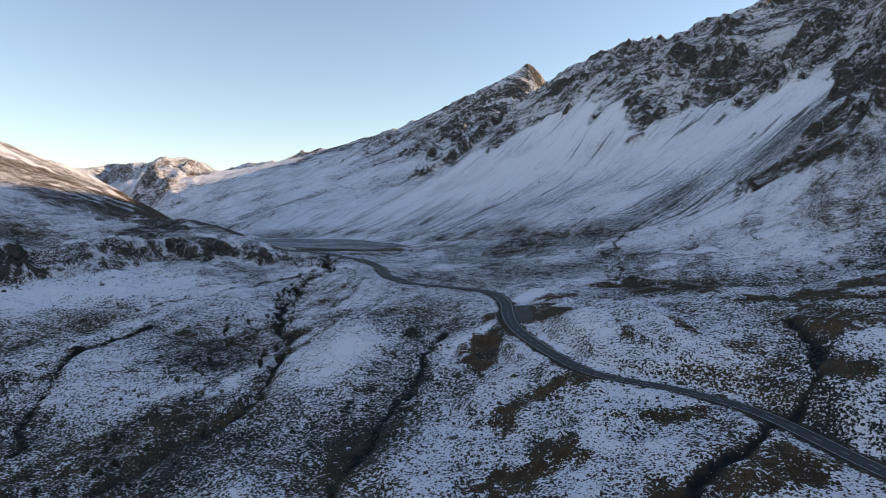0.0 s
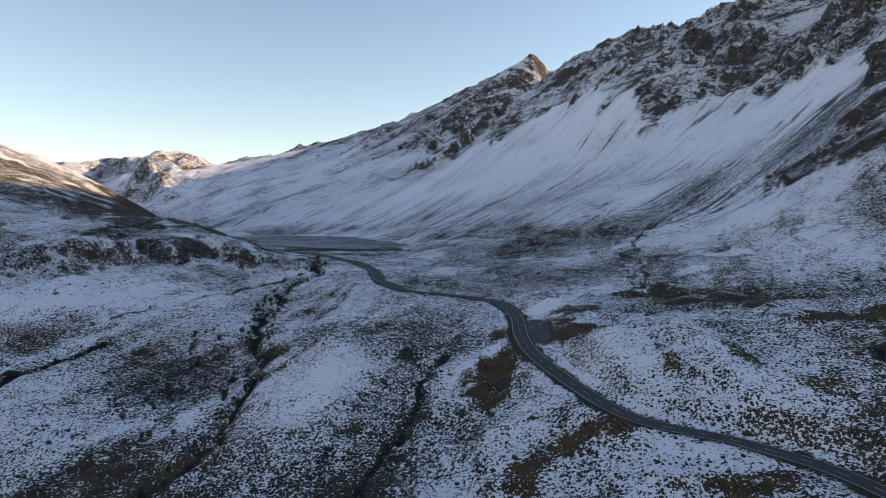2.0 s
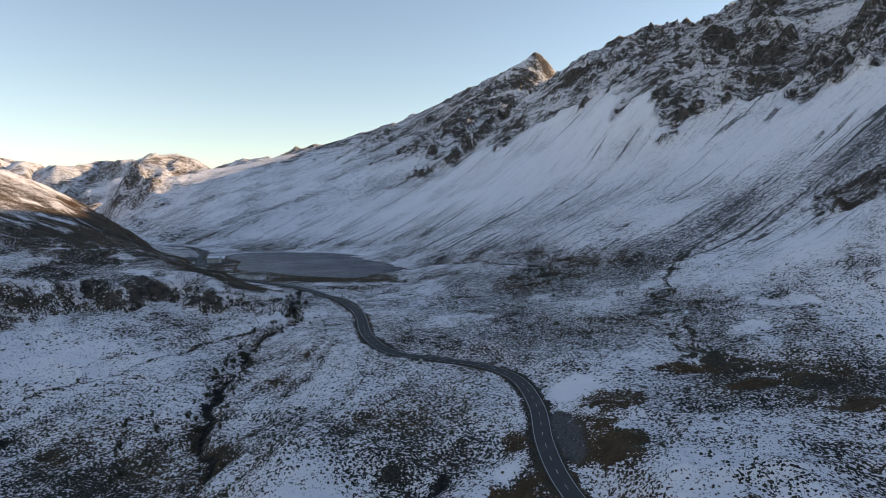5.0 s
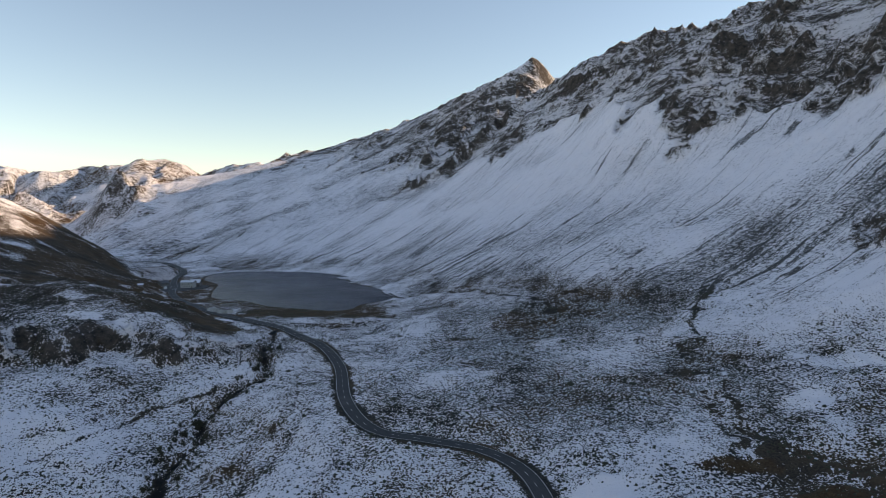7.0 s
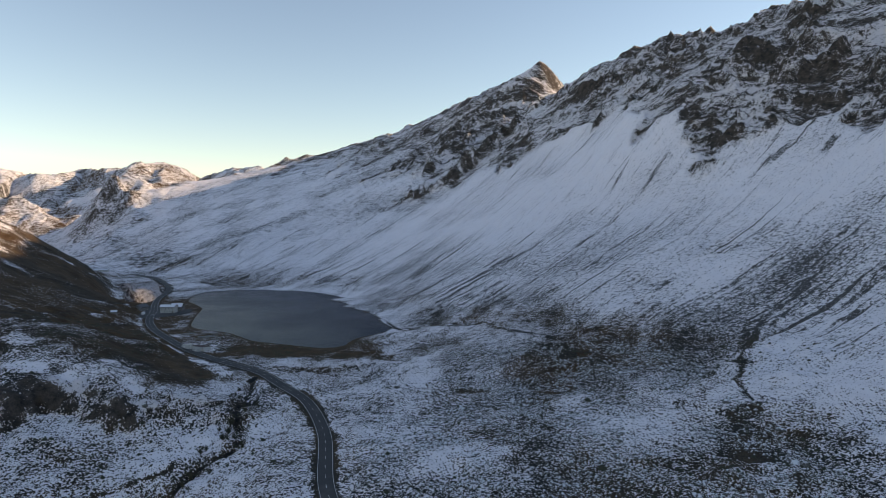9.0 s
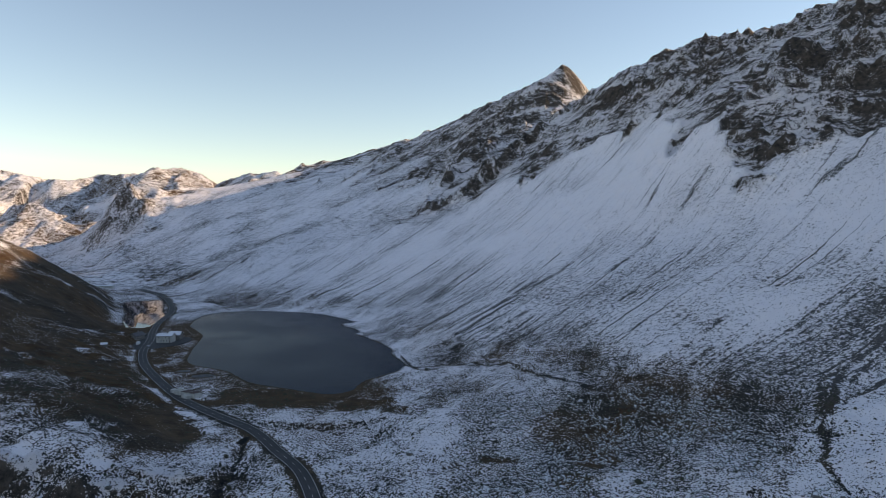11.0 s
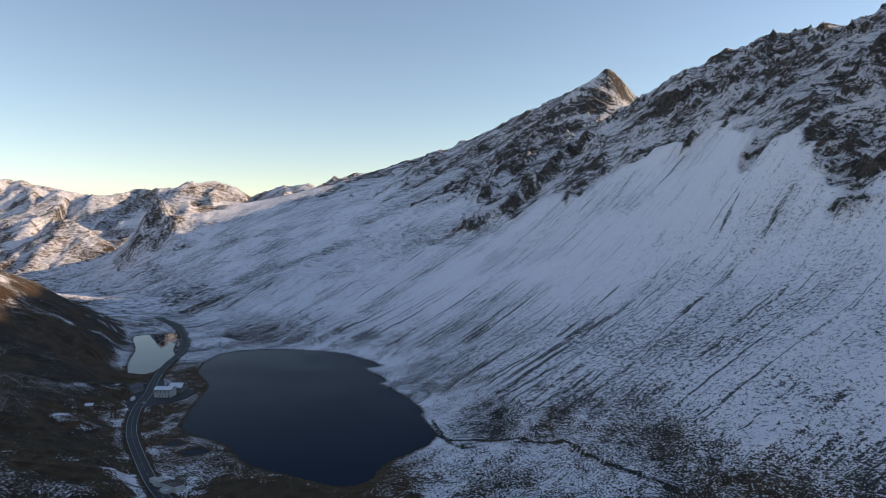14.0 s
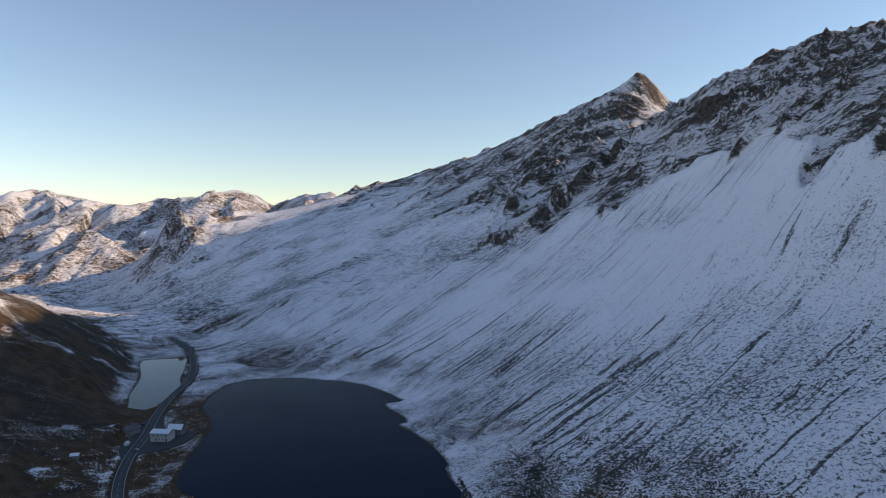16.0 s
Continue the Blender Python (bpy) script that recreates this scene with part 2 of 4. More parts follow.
def ridged(x, y, size, octaves, seed, gain=0.55):
    """Sharp crests, from 0 to about 2."""
    total, amp, w = 0.0, 1.0, 1.0
    for i in range(octaves):
        ca, sa = math.cos(i * 0.9 + seed), math.sin(i * 0.9 + seed)
        r = (1.04 - np.sqrt(value(x * ca - y * sa, x * sa + y * ca, size, seed * 23 + i) ** 2 + 0.012)) ** 2 * w
        total = total + amp * r
        w = np.clip(r * 1.6, 0, 1)
        size, amp = size * 0.47, amp * gain
    return total


def step(v, lo, hi):
    u = np.clip((v - lo) / (hi - lo), 0, 1)
    return u * u * (3 - 2 * u)


def rounded(points, n=8):
    """A smooth line through the points."""
    p = np.array(points, float)
    p = np.vstack([2 * p[0] - p[1], p, 2 * p[-1] - p[-2]])
    out = []
    for i in range(1, len(p) - 2):
        for k in range(n):
            t = k / n
            out.append(0.5 * (2 * p[i] + (p[i + 1] - p[i - 1]) * t + (2 * p[i - 1] - 5 * p[i] + 4 * p[i + 1] - p[i + 2]) * t * t + (3 * p[i] - 3 * p[i + 1] + p[i + 2] - p[i - 1]) * t ** 3))
    out.append(p[-2])
    return np.array(out)


def near_line(x, y, line, reach=1e9):
    """Distance to a line, the way along it, its height there, and the side (plus: right of it)."""
    shape = x.shape
    best = np.full(shape, 1e18)
    along, height, side = np.zeros(shape), np.zeros(shape), np.ones(shape)
    run = 0.0
    for a, b in zip(line[:-1], line[1:]):
        dx, dy = b[0] - a[0], b[1] - a[1]
        length = math.hypot(dx, dy)
        if reach < 1e8:
            xs = np.nonzero((AX > min(a[0], b[0]) - reach) & (AX < max(a[0], b[0]) + reach))[0]
            ys = np.nonzero((AY > min(a[1], b[1]) - reach) & (AY < max(a[1], b[1]) + reach))[0]
            if len(xs) == 0 or len(ys) == 0:
                run += length
                continue
            s = (slice(ys[0], ys[-1] + 1), slice(xs[0], xs[-1] + 1))
        else:
            s = (slice(None), slice(None))
        px, py = x[s] - a[0], y[s] - a[1]
        t = np.clip((px * dx + py * dy) / length ** 2, 0, 1)
        d = np.hypot(px - t * dx, py - t * dy)
        m = d < best[s]
        best[s] = np.where(m, d, best[s])
        along[s] = np.where(m, run + t * length, along[s])
        if len(a) > 2:
            height[s] = np.where(m, a[2] + t * (b[2] - a[2]), height[s])
        side[s] = np.where(m, np.sign(px * dy - py * dx + 1e-9), side[s])
        run += length
    return np.where(best > 1e17, 1e9, best), along, height, side


def inside(x, y, ring):
    """Whether points lie in a closed ring."""
    hit = np.zeros(x.shape, bool)
    for a, b in zip(ring, np.roll(ring, -1, axis=0)):
        if abs(a[1] - b[1]) < 1e-9:
            continue
        m = ((a[1] > y) != (b[1] > y)) & (x < (b[0] - a[0]) * (y - a[1]) / (b[1] - a[1]) + a[0])
        hit ^= m
    return hit


# lines of the land, in metres over the lake
MAIN_STREAM = [(-150, 120, -72), (-107, 239, -53), (-91, 262, -47), (-84, 302, -40), (-86, 350, -35), (-101, 398, -31), (-111, 457, -25), (-104, 510, -15), (-97, 540, -9), (-105, 570, -5), (-116, 625, -3)]
MID_STREAM = [(-50, 150, -62), (-28, 233, -49), (-19, 265, -43), (-11, 294, -36), (-10, 312, -32), (2, 333, -27)]
WEST_STREAM = [(-165, 235, -55), (-178, 270, -49), (-190, 310, -41), (-186, 350, -32), (-176, 374, -28)]
SIDE_STREAM = [(30, 110, -42), (58, 157, -36), (79, 172, -31), (90, 181, -26), (108, 198, -20), (127, 210, -14), (146, 260, -7)]
ROAD = [(150, 90, -38), (132, 135, -34.5), (119, 167, -32), (106, 208, -28.8), (87, 230, -27), (60, 246, -25), (47, 278, -23), (38, 312, -20), (36, 341, -17.5), (38, 376, -15.2), (34, 411, -14), (20, 431, -13), (-1, 440, -12), (-26, 448, -10), (-43, 483, -8), (-55, 540, -6), (-73, 585, -4), (-93, 611, -2.5), (-115, 637, -0.8), (-144, 658, 0.5), (-180, 690, 1.2), (-221, 740, 1.6), (-248, 778, 1.6), (-270, 820, 1.6), (-288, 868, 1.6), (-306, 909, 1.6)]
ROAD_FAR = [(-325, 960, 1.6), (-345, 1030, 1.6), (-372, 1088, 1.6), (-414, 1158, 1.2), (-455, 1215, 0.5), (-520, 1290, -3)]
HUMP = [(-70, 200, -52), (-69, 264, -44), (-61, 342, -22), (-58, 372, -20), (-25, 405, -18), (-50, 452, -12), (-62, 505, -6)]
WEST_BANK = [(-260, 150, -50), (-202, 322, -37), (-138, 331, -37), (-146, 409, -27), (-186, 372, -28), (-130, 458, -19), (-150, 532, -3), (-136, 556, -4), (-160, 560, 5)]
WEST_SHELF = [(-420, 300, 10), (-310, 420, 2), (-272, 464, 5), (-237, 537, 14), (-176, 590, 12), (-222, 600, 27), (-226, 640, 24), (-180, 640, 7), (-262, 711, 13), (-301, 745, 22), (-365, 898, 22)]
WEST_HILL = [(-1100, 500, 300), (-900, 850, 235), (-673, 970, 150), (-578, 1040, 97), (-515, 1055, 62), (-470, 1060, 36), (-438, 1062, 10)]
WEST_FLANK = [(-700, 300, 130), (-480, 560, 90), (-383, 645, 58), (-460, 855, 72), (-410, 960, 30), (-700, 1250, 40), (-600, 1180, 30)]
EAST_MEADOW = [(76, 271, -13), (96, 242, -18), (133, 245, -10), (160, 250, 0), (139, 400, -4), (180, 424, 3), (113, 558, 5), (153, 512, 7), (150, 580, 13), (37, 612, -4), (5, 690, 3), (112, 647, 11)]
FOOT = [(330, 60, 10), (300, 200, 18), (260, 330, 12), (215, 440, 8), (180, 530, 14), (140, 610, 15), (92, 664, 12), (46, 728, 10), (-15, 757, 6), (-40, 800, 2), (-58, 850, 1), (-95, 920, 1), (-150, 1030, 1.5), (-215, 1070, 2), (-320, 1150, 3), (-430, 1270, 2), (-540, 1390, -5), (-760, 1640, -12), (-1050, 1980, -20)]
SLOPE = [(330, 60), (270, 300), (195, 500), (105, 690), (5, 860), (-110, 1020), (-240, 1170), (-400, 1330), (-600, 1500), (-850, 1690), (-1150, 1880)]
SCREE = [(296, 585, 66), (321, 530, 100), (232, 626, 36), (174, 756, 57), (324, 760, 113), (97, 861, 52), (-6, 871, 20), (210, 925, 106), (332, 933, 194), (408, 885, 197), (199, 1182, 197), (-13, 1356, 134), (-257, 1466, 86), (-371, 1367, 52), (-596, 1709, 81), (-532, 1850, 137)]
CREST = [(1150, -100, 580), (1050, 300, 580), (930, 650, 545), (775, 980, 480), (625, 1190, 442), (542, 1330, 418), (517, 1360, 396), (478, 1386, 402), (436, 1390, 394), (369, 1400, 399), (318, 1410, 379), (266, 1420, 358), (226, 1428, 330)]
FAR_CREST = [(700, 2010, 440), (520, 1905, 390), (345, 2010, 440), (320, 1903, 400), (288, 1925, 478), (258, 1937, 504), (230, 1955, 490), (206, 1975, 468), (140, 2010, 448), (78, 2050, 428), (2, 2120, 404), (-81, 2200, 380), (-191, 2300, 351), (-276, 2400, 348), (-455, 2540, 310), (-530, 2600, 279)]
SPUR = [(354, 1018, 257), (304, 1089, 269), (120, 1600, 280), (-110, 1835, 240), (-60, 1700, 215), (250, 1650, 330), (0, 1950, 330), (-300, 2200, 260), (-700, 2300, 220), (-885, 2030, 122), (-970, 2075, 165), (-1020, 2150, 150)]
BACK = [(900, 1500, 330), (700, 1750, 300), (800, 2400, 250), (1400, 900, 420), (1700, 200, 450), (100, 2700, 250), (-300, 3000, 200), (900, 3500, 250), (-100, 3900, 300)]
FAR_RIDGE = [(-2900, 3000, 420), (-2439, 3100, 356), (-2206, 3120, 362), (-1979, 3150, 309), (-2098, 3500, 318), (-1939, 3500, 322), (-1735, 3500, 325), (-1517, 3480, 355), (-1395, 3480, 368), (-1246, 3500, 290), (-1037, 3500, 332), (-860, 3500, 368), (-740, 3500, 350)]
FAR_FLOOR = [(-900, 1650, -10), (-1250, 2050, -20), (-1500, 2300, -25), (-1900, 2500, -20), (-1100, 2600, 60), (-1500, 3000, 120), (-2300, 2700, 110), (-900, 3000, 190), (-1100, 1350, 90), (-1700, 1600, 160), (-2600, 1900, 300)]
FAR_BEHIND = [(-3500, 1500, 500), (-3300, 4000, 250), (-2000, 4300, 200), (-1000, 4300, 230), (-1500, -600, 350), (0, -600, -140), (-250, -200, -110), (500, -500, 100), (1500, -600, 600), (-600, 0, 40), (120, 20, -50), (-60, 60, -70)]
LAKE = [(-285, 946), (-262, 915), (-249, 893), (-240, 860), (-231, 826), (-214, 784), (-177, 762), (-147, 730), (-115, 715), (-88, 704), (-73, 713), (-68, 738), (-48, 767), (-46, 792), (-58, 820), (-62, 845), (-85, 885), (-106, 912), (-103, 925), (-130, 966), (-118, 981), (-140, 1008), (-165, 1032), (-200, 1046), (-245, 1050), (-281, 1042), (-296, 1023), (-296, 985)]
POND = [(-348, 937), (-329, 936), (-332, 970), (-343, 1009), (-361, 1040), (-382, 1085), (-411, 1140), (-427, 1132), (-451, 1117), (-405, 1043), (-372, 976)]
TARN = [(-197, 747), (-188, 751), (-180, 749), (-183, 743), (-193, 742)]
POOL = [(-215, 759), (-208, 763), (-202, 760), (-206, 756)]
STREAKS = [(99, 1149, -132), (-25, 1023, -139), (134, 1090, -139), (12, 952, -128), (250, 931, -150), (136, 857, -138), (60, 791, -141), (275, 838, -148), (182, 778, -147), (97, 741, -158), (239, 741, -140), (196, 702, -145), (119, 682, -150), (-48, 1056, -143), (208, 938, -136), (94, 821, -128), (118, 751, -141), (336, 640, -175), (263, 646, 178), (179, 654, -179), (328, 737, -151), (-165, 1516, -112), (-207, 1331, -112), (234, 627, -162), (171, 596, -135)]


def axis(stops):
    """Places along an axis whose spacing follows the stops (place, spacing)."""
    at, gap = zip(*stops)
    out = [at[0]]
    while out[-1] < at[-1]:
        out.append(out[-1] + float(np.interp(out[-1], at, gap)))
    return np.array(out)


AX = axis(((-3000, 14), (-900, 9), (-330, 3.2), (-290, 1.7), (230, 1.7), (330, 2.3), (620, 3.8), (1000, 12), (1400, 14)))
AY = axis(((-500, 14), (150, 4), (200, 1.7), (980, 1.7), (1150, 2.6), (1500, 4.2), (2100, 6.5), (2600, 9), (4200, 14)))
X, Y = np.meshgrid(AX, AY)

guides = np.array([p for line in (MAIN_STREAM, MID_STREAM, WEST_STREAM, SIDE_STREAM, ROAD, ROAD_FAR, HUMP, WEST_BANK, WEST_SHELF, WEST_HILL, WEST_FLANK, EAST_MEADOW, FOOT, SCREE, CREST, FAR_CREST, SPUR, BACK, FAR_RIDGE, FAR_FLOOR, FAR_BEHIND) for p in line] + [(x, y, 0.4) for x, y in LAKE[::2]] + [(x, y, 0.4) for x, y in POND[::2]], float)


def base_height(x, y):
    """The smooth land drawn through its lines."""
    gx, gy, gz = guides.T
    c2 = 18.0 ** 2
    k = np.sqrt((gx[:, None] - gx) ** 2 + (gy[:, None] - gy) ** 2 + c2)
    n = len(gx)
    a = np.zeros((n + 1, n + 1))
    a[:n, :n] = k - np.eye(n) * 4.0
    a[n, :n] = a[:n, n] = 1
    w = np.linalg.solve(a, np.append(gz, 0))
    z = np.full(x.shape, w[n])
    for i in range(n):
        z += w[i] * np.sqrt((x - gx[i]) ** 2 + (y - gy[i]) ** 2 + c2)
    return z


Z = base_height(X, Y)
road_line = rounded(ROAD + ROAD_FAR, 6)
foot_line = rounded(FOOT, 4)
lake_ring, pond_ring, tarn_ring, pool_ring = [rounded(r + r[:1], 5)[:-1] for r in (LAKE, POND, TARN, POOL)]

foot_d, _, _, foot_side = near_line(X, Y, foot_line)
fall_d, foot_s, _, fall_side = near_line(X, Y, rounded(SLOPE, 8))
fall_d = fall_d * fall_side
foot_d = foot_d * foot_side            # plus: up the eastern slope


def lanes():
    """For each place the lane of the slope that it lies in, and the way up that lane: stones roll along STREAKS."""
    cx, cy = np.arange(-1400.0, 760, 14), np.arange(0.0, 2300, 14)
    gx, gy = np.meshgrid(cx, cy)
    dy, dx = np.gradient(base_height(gx, gy), cy, cx)
    size = np.hypot(dx, dy) + 1e-9
    ux, uy = -0.25 * dx / size, -0.25 * dy / size
    for px, py, turn in STREAKS:
        w = np.exp(-((gx - px) ** 2 + (gy - py) ** 2) / (2 * 80.0 ** 2))
        ux, uy = ux + w * math.cos(radians(turn)), uy + w * math.sin(radians(turn))
    size = np.hypot(ux, uy)
    ux, uy = ux / size, uy / size
    off, along, _, side = near_line(gx, gy, rounded(SLOPE, 8))
    off = off * side

    def at(grid, x, y):
        u, v = np.clip((x - cx[0]) / 14, 0, len(cx) - 1.001), np.clip((y - cy[0]) / 14, 0, len(cy) - 1.001)
        i, j = u.astype(int), v.astype(int)
        u, v = u - i, v - j
        return (grid[j, i] * (1 - u) + grid[j, i + 1] * u) * (1 - v) + (grid[j + 1, i] * (1 - u) + grid[j + 1, i + 1] * u) * v

    way = np.sign(off)
    x, y, run, live = gx.copy(), gy.copy(), np.zeros(gx.shape), np.ones(gx.shape, bool)
    for _ in range(150):
        gap = at(off, x, y) * way
        go = np.where(live, np.clip(gap, 0, 10), 0)
        live = live & (gap > 0.05)
        tx, ty = at(ux, x, y), at(uy, x, y)
        x, y, run = x + tx * go * way, y + ty * go * way, run + go
    lane = at(along, x, y)
    return at(lane, X, Y), at(run * way, X, Y)


lane_s, lane_u = lanes()
strike, dip = foot_s - 0.5 * fall_d, fall_d + 0.5 * foot_s
slope_y, slope_x = np.gradient(Z, AY, AX)
steep = np.hypot(slope_x, slope_y)
# rock faces, scree and meadow
rock_line = np.interp(Y, [300, 480, 620, 760, 930, 1180, 1300, 1400, 1500, 1700, 1900, 2300], [95, 95, 150, 168, 194, 200, 152, 132, 165, 190, 225, 265])
far_west = step(-X, 700, 850) * step(Y, 1300, 1700)
east = step(foot_d, 20, 90) * (1 - far_west)
wobble = fractal(foot_s, fall_d * 0.4, 130, 4, 3)
rock = step(Z - rock_line + wobble * 34 + 40 * (ridged(foot_s, fall_d * 0.10, 75, 3, 4) - 0.9) + 16 * fractal(X, Y, 30, 3, 7), -8, 14) * east
crag = np.exp(-((X + 945) ** 2 + (Y - 2060) ** 2) / 76.0 ** 2)
rock = np.clip(rock + step(crag, 0.16, 0.42), 0, 1)
CLIFF = [(-430, 370), (-320, 415), (-272, 441), (-257, 480), (-240, 514), (-214, 530), (-185, 541), (-150, 539), (-122, 550)]
cliff_d, cliff_s, _, cliff_side = near_line(X, Y, rounded(CLIFF, 5), 300)
cliff_d = np.clip(-cliff_d * cliff_side, -300, 300) + fractal(X, Y, 26, 4, 30) * 12          # plus: above the cliff
cliff_top = np.interp(cliff_s, [0, 150, 220, 300, 400], [24, 24, 20, 14, 7])
cliff = (step(cliff_d, -9, 12) - np.clip((cliff_d + 35) / 80, 0, 1)) * cliff_top * (np.abs(cliff_d) < 290)
knoll = np.where(np.abs(cliff_d) < 60, step(cliff_d, -9, -2) * (1 - step(cliff_d, 12, 34)), 0) * step(fractal(X, Y, 16, 4, 31) - 0.02, 0.0, 0.25)
rib = np.exp(-(((X - 320) / 36) ** 2 + ((Y - 550) / 46) ** 2)) + np.exp(-(((X - 300) / 24) ** 2 + ((Y - 602) / 26) ** 2)) + np.exp(-(((X - 372) / 32) ** 2 + ((Y - 600) / 34) ** 2))
rib = step(rib + fractal(X, Y, 26, 4, 36) * 0.22, 0.42, 0.62)
rock = np.maximum(rock, rib * 0.6)
scree = east * (1 - rock) * step(Y, 430, 640)
edge = np.interp(Y, [540, 600, 650, 700, 780, 870, 940, 980, 1120, 1300], [-150, -128, -152, -198, -258, -292, -352, -380, -460, -640])
west = step(edge - X + fractal(X, Y, 50, 3, 35) * 14, 0, 18) * step(Y, 560, 610) * (1 - step(Y, 1250, 1450)) * (1 - step(-X, 900, 1200))

road_d, road_s, road_z, _ = near_line(X, Y, road_line, 60)
lake_d = near_line(X, Y, np.vstack([lake_ring, lake_ring[:1]]), 120)[0]
pond_d = near_line(X, Y, np.vstack([pond_ring, pond_ring[:1]]), 80)[0]
tarn_d = np.minimum(near_line(X, Y, np.vstack([tarn_ring, tarn_ring[:1]]), 40)[0], near_line(X, Y, np.vstack([pool_ring, pool_ring[:1]]), 40)[0])
in_lake, in_pond, in_tarn = inside(X, Y, lake_ring), inside(X, Y, pond_ring), inside(X, Y, tarn_ring) | inside(X, Y, pool_ring)
shore = np.minimum(lake_d, np.minimum(pond_d, tarn_d))
wet = in_lake | in_pond | in_tarn
calm = step(shore, 3, 40) * step(road_d, 5, 22)

ribs = ridged(foot_s, fall_d * 0.45, 120, 6, 5)
crest_d = np.minimum(near_line(X, Y, rounded(CREST, 3), 400)[0], near_line(X, Y, rounded(FAR_CREST, 3), 400)[0])
far_calm = (1 - 0.35 * step(Y, 1500, 1850)) * (0.38 + 0.62 * step(crest_d, 10, 110))
Z = Z + rock * east * (1 - step(crest_d, 0, 70)) * (ridged(X, Y, 44, 4, 17, 0.5) - 0.8) * 8
relief = (ribs - 0.75) * 24 + (ridged(strike * 0.55, dip, 34, 5, 9, 0.6) - 0.7) * 11 + (ridged(X, Y, 30, 4, 19, 0.6) - 0.7) * 9
Z = Z + rock * east * far_calm * (np.where(relief < 0, relief * 0.3, relief) - 4)
# the far range: a crest with spurs that fall to the valley
FAR_CRESTS = [[(-2237, 2900, 327), (-2207, 3050, 349), (-2036, 2950, 311), (-2050, 3100, 301), (-1862, 2950, 291), (-1845, 3100, 273), (-1676, 2950, 265), (-1646, 3000, 279), (-1633, 3150, 299), (-1461, 3050, 295), (-1267, 2950, 318), (-1220, 3100, 335), (-1128, 3200, 270), (-938, 3150, 309), (-793, 3050, 326)], [(-1220, 3100, 335), (-1090, 2800, 235), (-1010, 2560, 175), (-960, 2380, 110)], [(-1267, 2950, 318), (-1330, 2740, 215), (-1290, 2520, 120), (-1210, 2380, 60)], [(-1633, 3150, 299), (-1560, 2900, 215), (-1520, 2680, 120)], [(-1845, 3100, 273), (-1720, 2850, 170), (-1640, 2650, 95)], [(-2036, 2950, 311), (-1860, 2750, 190), (-1700, 2500, 120)], [(-1600, 2420, 150), (-1507, 2400, 165), (-1400, 2410, 120), (-1300, 2380, 74), (-1220, 2330, 40)], [(-938, 3150, 309), (-830, 2850, 235), (-760, 2600, 210)]]
fs = (slice(int(np.searchsorted(AY, 1300)), len(AY)), slice(0, int(np.searchsorted(AX, -600))))
FX, FY, FZ, FW = X[fs], Y[fs], Z[fs], far_west[fs]
tent = np.full(FX.shape, -1e3)
far_warp = fractal(FX, FY, 260, 3, 11) * 45
for line in FAR_CRESTS:
    d, s, h, _ = near_line(FX + far_warp, FY + far_warp * 0.6, line)
    gullies = ridged(s, d * 0.25, 95, 4, 13)
    tent = np.maximum(tent, h - d * (0.60 + 0.16 * fractal(s, d * 0.3, 140, 3, 12)) - step(d, 0, 60) * (0.95 - gullies) * 24)
tent = tent + 9 * (ridged(FX, FY, 60, 4, 10) - 0.8)
far_base = FZ - 45 * step(FY, 2500, 2750)
Z[fs] = FZ * (1 - FW) + FW * np.maximum(far_base + (ridged(FX, FY, 170, 5, 14) - 0.7) * 14, tent)
Z = Z + 22 * step(crag, 0.22, 0.5) + crag * (6 + 30 * (ridged(X, Y, 60, 4, 15) - 0.8))
# added rise behind the pointed peak, out of sight, to keep the sun off it
Z = np.maximum(Z, 660 - 0.5 * np.hypot(X - 860, Y - 2140))
far_y, far_x = np.gradient(Z, AY, AX)
far_rock = far_west * 0.85 * step(fractal(X, Y, 75, 6, 8, 0.65) + (np.hypot(far_x, far_y) - 0.6) * 0.2, 0.02, 0.24)
rock = np.maximum(rock, far_rock)
meadow = (1 - rock) * (1 - scree * 0.75)
Z = Z + calm * meadow * (fractal(X, Y, 55, 4, 21) * 2.8 + ridged(X, Y, 17, 3, 22) * 1.4 - 0.9 + fractal(X, Y, 6, 2, 23) * 0.55)
Z = Z + calm * (cliff + knoll * (ridged(X, Y, 22, 4, 33, 0.5) * 3.2 - 1))
rock = np.maximum(rock, knoll)
MOUNDS = [(68, 298, 14, 18, 4.0), (100, 288, 10, 30, 3.5), (25, 262, 12, 15, 4.0), (62, 212, 18, 12, 4.0), (150, 335, 18, 24, 3.5), (-40, 338, 26, 46, 3.2), (120, 480, 20, 20, 4.0), (-20, 210, 10, 20, 3.0), (175, 470, 16, 30, 4.0), (60, 520, 26, 18, 4.0)]
humps = np.zeros(X.shape)
for px, py, pw, ph, up in MOUNDS:
    lump = np.exp(-(((X - px + fractal(X, Y, 30, 2, 24) * 4) / pw) ** 2 + ((Y - py) / ph) ** 2))
    Z = Z + calm * up * lump
    humps = np.maximum(humps, lump)
Z = Z + scree * (ridged(lane_s, lane_u * 0.05, 26, 4, 41) - 0.7) * 2.2 + scree * fractal(X, Y, 9, 3, 42) * 0.35
